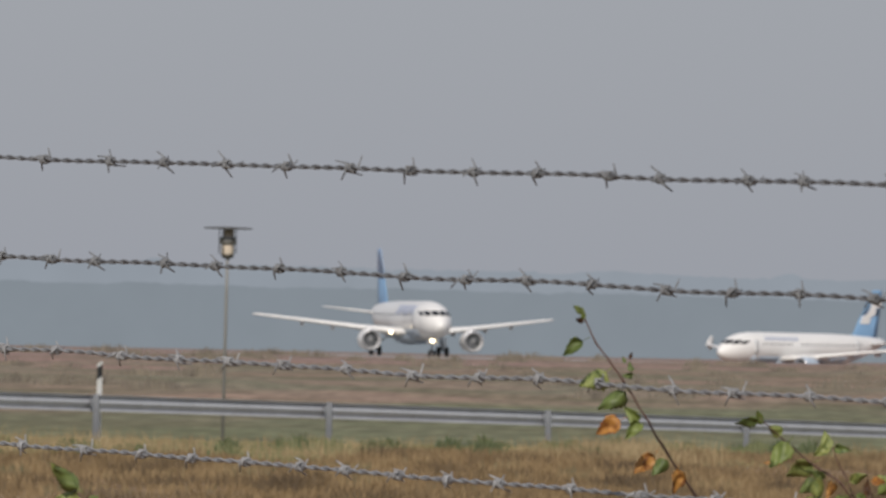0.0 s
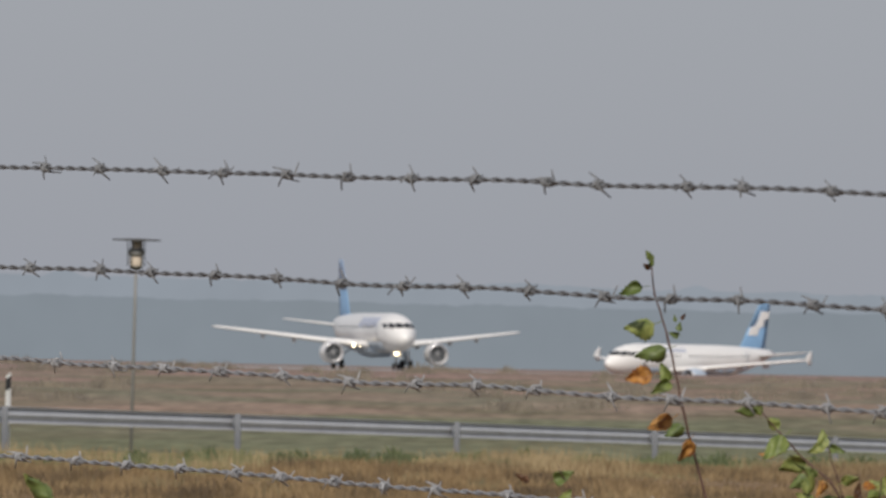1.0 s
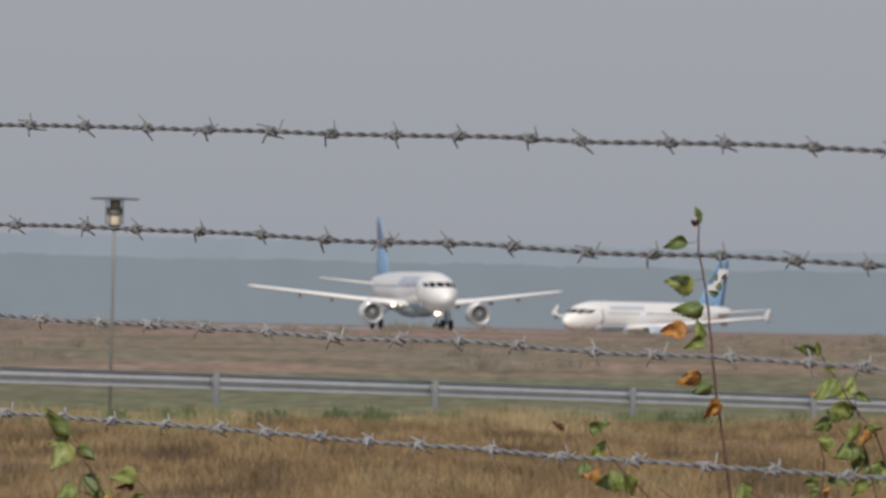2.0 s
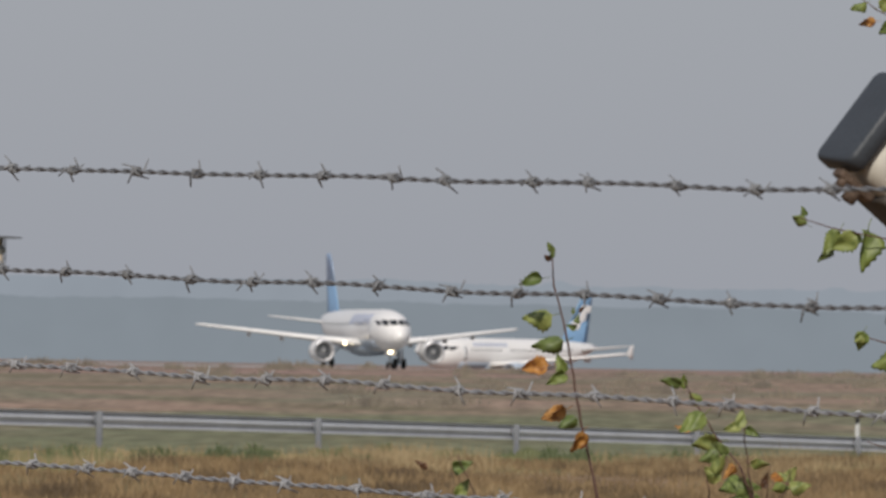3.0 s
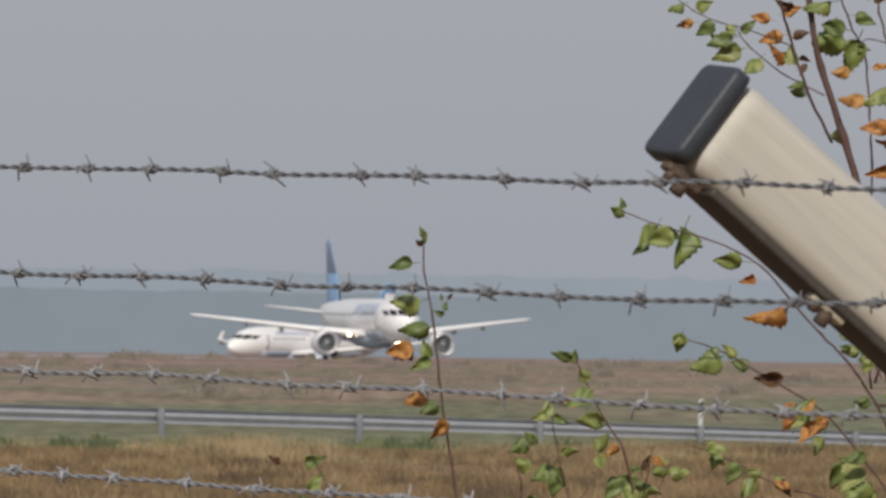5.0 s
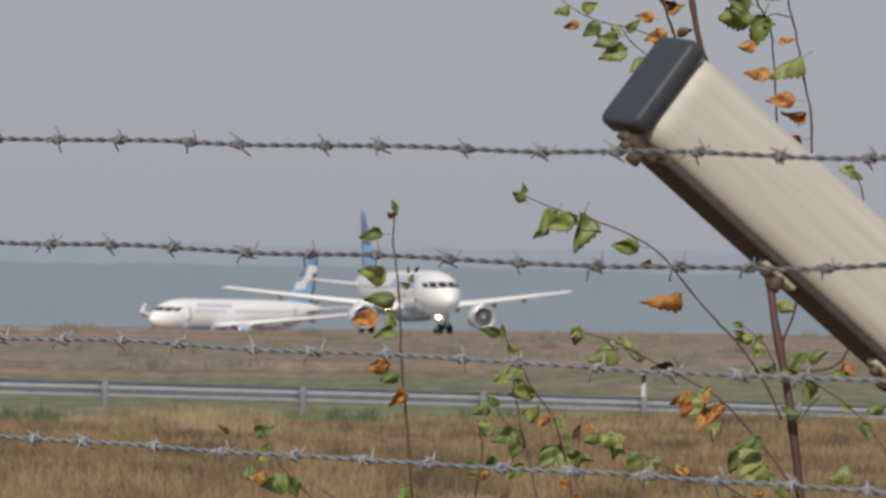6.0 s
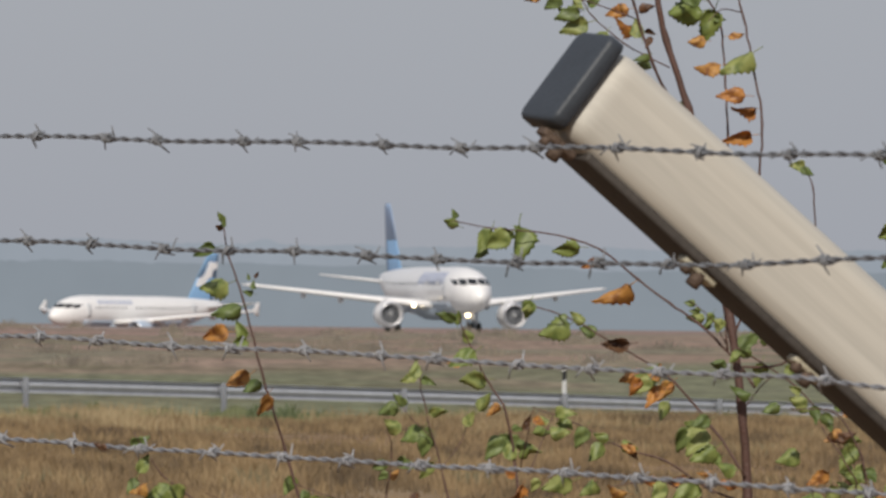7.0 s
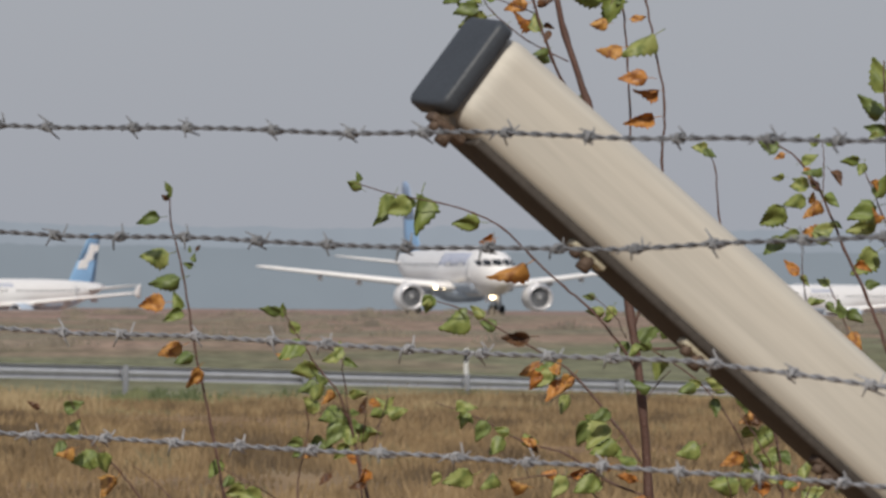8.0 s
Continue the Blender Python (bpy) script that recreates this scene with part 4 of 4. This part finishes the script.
SHOOT_D = dict(x=0.212, y=8.60,
    stems=[
        (1.0, 0.4, [(-6, 1489), (-10, 1569), (-21, 1634), (-24, 1662)]),
        (0.9, 0.5, [(-40, 1489), (-54, 1556), (-47, 1605), (-50, 1625)]),
        (0.5, 0.3, [(-17, 1612), (-32, 1628), (-38, 1640)]),
        (0.5, 0.3, [(-13, 1590), (2, 1606), (10, 1622)]),
    ],
    leaves=[
        (-26, 1662, 14, 80, 0),
        (-31, 1655, 13, 200, 0),
        (-17, 1652, 12, 330, 1),
        (-46, 1623, 15, 150, 0),
        (-39, 1641, 13, 130, 1),
        (-31, 1615, 20, 220, 0),
        (-24, 1606, 17, 250, 1),
        (-35, 1569, 14, 240, 3),
        (-23, 1589, 16, 230, 0),
        (-20, 1613, 16, 300, 1),
        (-12, 1631, 14, 20, 0),
        (10, 1624, 13, 60, 0),
        (-57, 1596, 13, 210, 1),
    ])
SHOOT_L = dict(x=0.098, y=8.64,
    stems=[
        (1.1, 0.4, [(-13, 1507), (-51, 1554), (-70, 1577), (-88, 1596), (-104, 1628)]),
        (0.8, 0.4, [(-6, 1503), (-31, 1555), (-58, 1578)]),
        (0.9, 0.4, [(74, 1508), (50, 1550), (30, 1564), (3, 1578)]),
    ],
    leaves=[
        (-100, 1620, 16, 20, 1),
        (-129, 1620, 11, 150, 3),
        (-100, 1605, 16, 60, 0),
        (-110, 1589, 14, 240, 1),
        (-106, 1587, 15, 210, 2),
        (-92, 1581, 24, 190, 0),
        (-79, 1579, 18, 300, 0),
        (-76, 1562, 21, 220, 2),
        (2, 1575, 16, 240, 0),
        (26, 1557, 20, 170, 0),
    ])
SHOOT_G = dict(x=-0.255, y=8.50,
    stems=[
        (1.2, 0.4, [(3, 1520), (-1, 1587), (-3, 1618), (-8, 1645), (-9, 1659)]),
        (0.9, 0.4, [(-101, 1518), (-106, 1577), (-101, 1604)]),
        (0.9, 0.4, [(32, 1521), (25, 1579), (18, 1599)]),
        (0.6, 0.4, [(0, 1579), (-13, 1598), (-23, 1606)]),
    ],
    leaves=[
        (-8, 1649, 24, 110, 1),
        (-16, 1628, 24, 220, 0),
        (0, 1622, 16, 300, 1),
        (-23, 1604, 16, 200, 0),
        (-7, 1601, 20, 240, 1),
        (-99, 1602, 16, 60, 1),
        (-106, 1588, 20, 200, 1),
        (-9, 1657, 14, 95, 0),
        (18, 1597, 20, 160, 0),
        (-13, 1639, 16, 160, 0),
    ])


def leaf_mesh(kind, variant):
    """A toothed, pointed birch leaf along +x with its stalk, folded at the midrib; dry ones crumple."""
    rnd = random.Random(kind * 10 + variant)
    curl = (0.55, 0.7, 1.15, 1.35)[kind] * (0.6 + 0.17 * variant)
    crumple = (0.035, 0.045, 0.11, 0.13)[kind]
    bm = bmesh.new()
    nx, ny = 14, 4
    g = []
    wide = 0.36 + 0.07 * rnd.random()
    bend = rnd.uniform(-0.12, 0.12)
    for i in range(nx + 1):
        u = i / nx
        w = wide * (math.sin(math.pi * min(1.0, u ** 0.6)) ** 0.8) * (1 - 0.3 * u)
        row = []
        for j in range(-ny, ny + 1):
            v = j / ny
            tooth = 1 + ((0.24 if i % 4 == 1 else 0.13) * (i % 2) * rnd.uniform(0.6, 1.3) if abs(j) == ny else 0)
            y = w * v * tooth
            x = u - 0.5 + (0.03 * (i % 2) if abs(j) == ny else 0)
            z = -curl * 0.55 * y * y / 0.4 * (1 if variant % 2 else -1) + abs(y) * (0.20 + 0.05 * variant) - curl * 0.24 * u * u + 0.05 * math.sin(7 * u + 3 * v + variant)
            z += crumple * noise.noise((u * 4.5 + variant * 3, v * 2.6, kind * 5.0))
            row.append(bm.verts.new((x, y * (1 - 0.25 * min(1.6, curl) * abs(v)) + bend * u * u, z)))
        g.append(row)
    for i in range(nx):
        for j in range(2 * ny):
            bm.faces.new((g[i][j], g[i + 1][j], g[i + 1][j + 1], g[i][j + 1]))
    bmesh.ops.remove_doubles(bm, verts=bm.verts, dist=0.0005)
    r = bmesh.ops.extrude_face_region(bm, geom=bm.faces[:])
    for v in r["geom"]:
        if isinstance(v, bmesh.types.BMVert):
            v.co.z -= 0.012
    add_tube(bm, [(-0.80, 0.03, 0.06), (-0.64, 0.01, 0.02), (-0.48, 0, 0)], 0.013, 5)
    bmesh.ops.recalc_face_normals(bm, faces=bm.faces)
    me = bpy.data.meshes.new("leaf")
    bm.to_mesh(me)
    bm.free()
    me.materials.append(LEAVES[kind])
    me.shade_smooth()
    return me


LEAF_MESHES = [[leaf_mesh(k, v) for v in range(5)] for k in range(4)]


def build_shoot(data, seed, parent=None, dense=0.35, label="young birch shoot with green and orange autumn leaves"):
    """A sapling rooted in the ground; its leafy shoot is a part of its own that sways."""
    rnd = random.Random(seed)
    if parent is None:
        g = ground_z(data["x"], data["y"])
        parent = thing("birch_sapling", pose(data["x"], data["y"], g), label, "sapling", "saplings at the fence")
        r0, _, pts = data["stems"][0]
        foot = [(0.02, 0.0, -0.03), (0.008, 0.01, 0.5), (pts[0][0] / 1300, 0.004, 1.0), (pts[0][0] / 1000, 0, pts[0][1] / 1000 - g + 0.015)]
        part("lower_stem", tube(smooth_path(foot), r0 / 1000 * 1.15, 8), BARK, parent)
    g = parent.matrix_basis.translation.z
    shoot = None
    for k, (r0, r1, pts) in enumerate(data["stems"]):
        yo = 0.0 if k == 0 else rnd.uniform(-0.05, 0.05)
        n = len(pts)
        path = smooth_path([(x / 1000, yo * min(1.0, i / (n - 1) * 1.6) + rnd.uniform(-0.004, 0.004), z / 1000 - 1.4) for i, (x, z) in enumerate(pts)], 5)
        path = [p + Vector((rnd.uniform(-1, 1), rnd.uniform(-1, 1), 0)) * 0.0006 for p in path]
        m = len(path)
        rad = [(r0 + (r1 - r0) * i / (m - 1)) / 1000 * (1.0 if r0 > 3 else 0.8) * (1.25 if i % 5 == 0 and 0 < i < m - 1 else 1.0) for i in range(m)]
        if k:
            part("twig", tube(path, rad, 7), BARK, shoot)
        else:
            shoot = part("shoot", tube(path, rad, 7), BARK, parent, m=Matrix.Translation((data["x"] - parent.matrix_basis.translation.x, 0, 1.4 - g)))
    # small leaves along the twigs
    more = []
    for r0, r1, pts in data["stems"][0 if dense > 0.5 else 1:]:
        path = smooth_path([(x, 0, z) for x, z in pts], 6)
        for q, w in zip(path, path[1:]):
            if rnd.random() < dense * (w - q).length / 14 and q.z > 1480:
                a = rnd.choice((0, 180)) + rnd.uniform(-70, 40)
                size = rnd.uniform(8, 17)
                more.append((q.x + math.cos(radians(a)) * size * 0.7, q.z + math.sin(radians(a)) * size * 0.7, size, a, rnd.choice((0, 0, 0, 0, 1, 1, 2, 2, 3))))
    for x, z, size, ang, kind in list(data["leaves"]) + more:
        leaf = new("leaf", LEAF_MESHES[kind][rnd.randrange(5)])
        leaf.parent = shoot
        face = Matrix.Rotation(radians(-ang), 4, "Y") @ Matrix.Rotation(radians(rnd.choice((-1, 1)) * rnd.uniform(52, 105)), 4, "X") @ Matrix.Rotation(radians(rnd.uniform(-25, 25)), 4, "Y")
        s = size / 1000 * 0.98
        leaf.matrix_basis = Matrix.Translation((x / 1000, rnd.uniform(-0.03, 0.03), z / 1000 - 1.4)) @ face @ Matrix.Diagonal((s, s, s, 1))
    return shoot


SHOOTS = {}
SHOOTS["A"] = build_shoot(SHOOT_A, 1, dense=0.0, label="single leaning birch shoot with few green and orange leaves")
SHOOTS["M"] = build_shoot(SHOOT_M, 2, dense=0.5, label="red-stemmed birch sapling with side branches and autumn leaves")
SHOOTS["B"] = build_shoot(SHOOT_B, 3, dense=0.0, parent=SHOOTS["M"].parent)
SHOOTS["H"] = build_shoot(SHOOT_H, 4, parent=SHOOTS["M"].parent)
SHOOTS["R"] = build_shoot(SHOOT_R, 5, dense=0.75, label="birch sapling with dense green leaves beside the post")
SHOOTS["K"] = build_shoot(SHOOT_K, 6, dense=0.75, label="low birch shoot with orange leaves beneath the slanting arm")
SHOOTS["C"] = build_shoot(SHOOT_C, 7, dense=0.52, label="bushy birch shoot with small green leaves")
SHOOTS["D"] = build_shoot(SHOOT_D, 10, dense=0.5, parent=SHOOTS["C"].parent)
SHOOTS["L"] = build_shoot(SHOOT_L, 8, dense=0.45, label="low thin birch shoot with few drooping leaves")
SHOOTS["G"] = build_shoot(SHOOT_G, 9, dense=0.45, label="dark-leaved low birch shoot under the wires")


# ---- grass and weeds ----
def rail_y(x):
    return RAIL0.y + (x - RAIL0.x) * RAIL_STEP.y / RAIL_STEP.x


def build_blades(name, material, label, count, place, h0, h1, width):
    """Many single blades in one mesh."""
    rng = np.random.default_rng(len(name) * 7)
    verts, faces = [], []
    for _ in range(count):
        x, y, k = place(rng)
        z = ground_z(x, y)
        h = (h0 + (h1 - h0) * rng.random() ** 1.5) * k
        w = width * (0.6 + 0.8 * rng.random())
        lx, ly = rng.normal(0, 0.28 * h), rng.normal(0, 0.2 * h)
        i = len(verts)
        verts += [(x - w, y, z - 0.02), (x + w, y, z - 0.02), (x + w * 0.7 + lx * 0.4, y + ly * 0.4, z + h * 0.6), (x - w * 0.7 + lx * 0.4, y + ly * 0.4, z + h * 0.6), (x + lx, y + ly, z + h)]
        faces += [(i, i + 1, i + 2, i + 3), (i + 3, i + 2, i + 4)]
    me = bpy.data.meshes.new(name)
    me.from_pydata(verts, [], faces)
    me.materials.append(material)
    tagged(new(name, me), label, "grass", kind="stuff")


def straw_place(rng):
    while True:
        y = 88 + 212 * rng.random() ** 0.8
        x = (-0.062 + 0.136 * rng.random()) * y
        edge = rail_y(x) - y
        n = noise.noise((x * 0.25, y * 0.05, 1.0))
        if edge > 48 + 22 * noise.noise((x * 0.4, 5.0, 2.0)):
            n += 0.4 * noise.noise((x * 1.1, y * 0.2, 6.0))
            k = 0.8 + 0.6 * n
            if rng.random() > 0.7 + n:
                continue
            return x, y, k


def sward_place(rng):
    while True:
        y = 165 + 165 * rng.random()
        x = (-0.062 + 0.136 * rng.random()) * y
        edge = rail_y(x) - y
        if -12 < edge < 66:
            return x, y, 0.7 + 0.6 * noise.noise((x * 0.5, y * 0.1, 8.0))


def weed_place(rng):
    while True:
        c = int(rng.random() * 80)
        r = random.Random(c)
        x0 = -16 + r.random() * 38
        y0 = rail_y(x0) - 16 - 34 * r.random()
        s = 0.10 + 0.20 * r.random()
        x, y = x0 + rng.normal(0, s), y0 + rng.normal(0, 0.8)
        return x, y, (0.55 + 0.75 * r.random()) * math.exp(-((x - x0) / (2.2 * s)) ** 2)


def tall_place(rng):
    while True:
        y = 190 + 90 * rng.random()
        x = (-0.062 + 0.136 * rng.random()) * y
        if 14 < rail_y(x) - y < 74 and rng.random() < 0.35 + 0.9 * noise.noise((x * 0.35, 9.0, 1.0)):
            return x, y, 0.8 + 0.6 * noise.noise((x * 0.4, y * 0.1, 4.0))


def scrub_place(rng):
    c = int(rng.random() * 120)
    r = random.Random(500 + c)
    y0 = 480 + 395 * r.random() ** 0.5
    x0 = (-0.062 + 0.136 * r.random()) * y0
    s = 0.35 + 0.5 * r.random()
    x, y = x0 + rng.normal(0, s), y0 + rng.normal(0, 2.0)
    return x, y, (0.5 + 0.6 * r.random()) * math.exp(-((x - x0) / (2.0 * s)) ** 2)


build_blades("meadow_scrub", SCRUB, "low grey-brown scrub scattered over the far meadow", 13000, scrub_place, 0.12, 0.75, 0.035)
build_blades("dry_grass", STRAW, "golden dry meadow grass in front of the guard rail", 110000, straw_place, 0.06, 0.26, 0.010)
build_blades("tall_straw", TALL, "thin tall straw standing along the road", 11000, tall_place, 0.14, 0.42, 0.005)
build_blades("short_sward", SWARD, "short olive green grass along the guard rail", 40000, sward_place, 0.03, 0.12, 0.011)
build_blades("green_weeds", GREEN, "clumps of dark green weeds at the guard rail", 9000, weed_place, 0.08, 0.30, 0.024)


# ---- what moves ----
SWAY_A = [(0.0, 0.4, -0.1, -22.65), (0.5, -7.6, -7.0, -7.9), (1.0, -26.2, -1.8, -3.60), (2.3, -22.2, -8.8, 3.88), (2.5, -13.6, -6.3, 1.39), (3.0, -6.2, -2.1, -0.88), (3.5, -16.7, -9.8, 7.77), (4.0, 7.2, 0.4, -5.44), (4.2, -2.3, -1.3, 3.08), (5.3, 1.7, 1.5, 1.95), (5.5, 1.2, -5.4, -1.64), (6.0, -17.6, -3.4, 6.50), (6.5, -4.1, -17.6, -3.56), (7.0, -4.8, -5.1, -5.38), (7.5, 2.0, -4.9, -5.09), (8.0, 0.0, 0.0, 0.00)]
SWAY_M = [(0.0, 19.8, 17.6, 0.00), (3.0, 19.8, 17.6, 0.00), (3.5, 19.1, 9.0, 0.00), (4.0, 15.5, 9.0, 0.00), (5.3, 12.0, 11.2, 0.00), (5.5, 13.7, 6.6, 0.00), (6.0, -20.0, -4.3, -1.90), (6.5, 0.6, -0.9, 0.00), (7.0, -6.7, 7.0, 0.00), (7.5, -1.6, -0.2, 0.00), (8.0, 0.0, 0.0, 0.00)]
SWAY_B = [(0.0, 28.8, 16.8, 0.00), (3.0, 28.8, 16.8, 0.00), (3.5, 15.8, 4.4, 0.00), (4.0, 11.7, 3.2, 0.00), (4.2, 9.5, 8.0, 0.00), (5.3, -15.9, -3.0, 6.03), (5.5, -12.0, -4.6, 5.03), (6.0, -60.1, -15.5, 6.07), (6.5, -31.1, -2.6, 6.77), (7.0, 28.6, 7.9, -5.85), (7.5, 21.2, 2.7, -4.31), (8.0, 0.0, 0.0, 0.00)]
SWAY_H = [(0.0, 0.0, 0.0, 0.00), (2.0, 4.0, 0.0, 0.00), (4.0, -3.0, 0.0, 0.00), (5.3, 2.0, 0.0, 0.00), (6.0, -31.0, -1.8, 0.00), (6.5, 8.4, -0.7, 0.00), (7.0, -9.1, -1.3, 0.00), (7.5, -13.8, -18.1, 0.00), (8.0, 0.0, 0.0, 0.00)]
SWAY_G = [(0.0, -28.0, 0.0, -33.0), (0.5, 5.0, 0.0, -33.0), (1.0, 0.0, 0.0, -34.0), (1.2, 0.0, 0.0, -34.0), (2.3, 0.0, 0.0, -18.0), (2.5, 0.0, 0.0, 0.0), (3.0, 0.0, -10.0, -20.0), (3.5, 0.0, 0.0, -5.0), (4.0, 0.0, 0.0, -10.0), (6.0, 0.0, 0.0, -4.0), (8.0, 0.0, 0.0, 0.0)]
SWAY_C = [(0.0, -10.0, 0.0, -18.0), (0.5, 0.0, -8.0, -10.0), (1.0, 0.0, -5.0, -11.0), (1.2, 0.0, -5.0, -9.0), (2.3, 5.0, -12.0, 0.0), (2.5, 6.0, -10.0, 0.0), (3.0, 0.0, -8.0, 0.0), (3.5, 12.0, 0.0, 6.0), (4.0, 12.0, 0.0, 5.0), (4.2, 10.0, 0.0, 4.0), (5.3, 15.0, 0.0, 6.0), (5.5, 15.0, 0.0, 6.0), (6.0, 6.0, -5.0, 3.0), (6.5, 15.0, 0.0, 7.0), (7.0, 14.0, 0.0, 6.5), (7.5, 6.0, 0.0, 3.0), (8.0, 0.0, 0.0, 0.0)]
SWAY_D = [(0.0, -10.0, 0.0, -18.0), (0.5, 0.0, -6.0, -10.0), (1.0, 0.0, -5.0, -11.0), (2.3, 0.0, -6.0, -2.0), (3.0, 0.0, -5.0, 0.0), (3.5, 8.0, 0.0, 4.0), (4.2, 4.0, 0.0, 0.0), (5.3, 0.0, 0.0, -5.0), (5.5, 0.0, 0.0, -6.0), (6.0, 0.0, 0.0, -3.0), (6.5, 0.0, 0.0, -5.0), (7.0, 0.0, 0.0, -5.0), (7.5, 0.0, 0.0, -3.0), (8.0, 0.0, 0.0, 0.0)]
SWAY_L = [(0.0, -20.0, 0.0, -16.0), (0.5, 0.0, 0.0, -10.5), (1.0, -25.0, 4.0, -4.0), (2.3, 0.0, 0.0, 0.0), (3.0, -5.0, 0.0, 0.0), (3.5, 12.0, -11.0, 0.0), (4.2, 11.0, -5.0, 0.0), (5.3, 12.0, 0.0, 0.0), (5.5, -7.0, -8.0, 0.0), (6.0, 0.0, -5.0, 0.0), (6.5, 0.0, 0.0, -8.0), (7.0, 0.0, 0.0, -8.0), (7.5, 0.0, -8.0, -4.0), (8.0, 0.0, 0.0, 0.0)]
SWAY_R = [(0.0, 0.0, 0.0, -4.0), (2.5, 0.0, 0.0, 1.0), (5.3, 0.0, 0.0, 2.0), (6.0, 0.0, 0.0, -2.0), (7.0, 0.0, 0.0, 1.0), (7.5, 0.0, 0.0, 1.5), (8.0, 0.0, 0.0, 0.0)]
JET3_X = 111.0


def motions():
    # first jet: rolling start, 29 m/s and gaining 1.9 m/s each second
    h = radians(H1)
    rows = []
    for i in range(17):
        t = i * 0.5
        s = 29.09 * t + 0.5 * 1.893 * t * t
        rows.append((t, jet_pose(-28.17 + math.sin(h) * s, 1344.06 - math.cos(h) * s, -0.035, H1)))
    walk(jet_1, rows)
    h = radians(H2)
    for jet, x, y in ((jet_2, 2.5, 1600), (jet_3, JET3_X, 1630)):
        walk(jet, [(t, jet_pose(x + math.sin(h) * 4.5 * t, y - math.cos(h) * 4.5 * t, -2.37, H2)) for t in (0.0, 2.0, 4.0, 6.0, 8.0)])
    # the wind in the shoots
    still = {k: o.matrix_basis.copy() for k, o in SHOOTS.items()}
    for k, rows in (("A", SWAY_A), ("M", SWAY_M), ("B", SWAY_B), ("H", SWAY_H), ("G", SWAY_G), ("C", SWAY_C), ("D", SWAY_D), ("L", SWAY_L), ("R", SWAY_R)):
        o = still[k].translation
        walk(SHOOTS[k], [(t, pose(o.x + dx / 1000, o.y, o.z + dz / 1000, 0, turn, 0)) for t, dx, dz, turn in rows])
    o = still["K"].translation
    rows = []
    for i in range(17):
        t = i * 0.5
        f = math.sin(2.3 * t + 1.4) * 0.6 + math.sin(3.9 * t + 2.8) * 0.4
        f0 = math.sin(2.3 * 8 + 1.4) * 0.6 + math.sin(3.9 * 8 + 2.8) * 0.4
        rows.append((t, pose(o.x + (f - f0) * 0.006, o.y, o.z, 0, (f - f0) * 1.2, 0)))
    walk(SHOOTS["K"], rows)


motions()
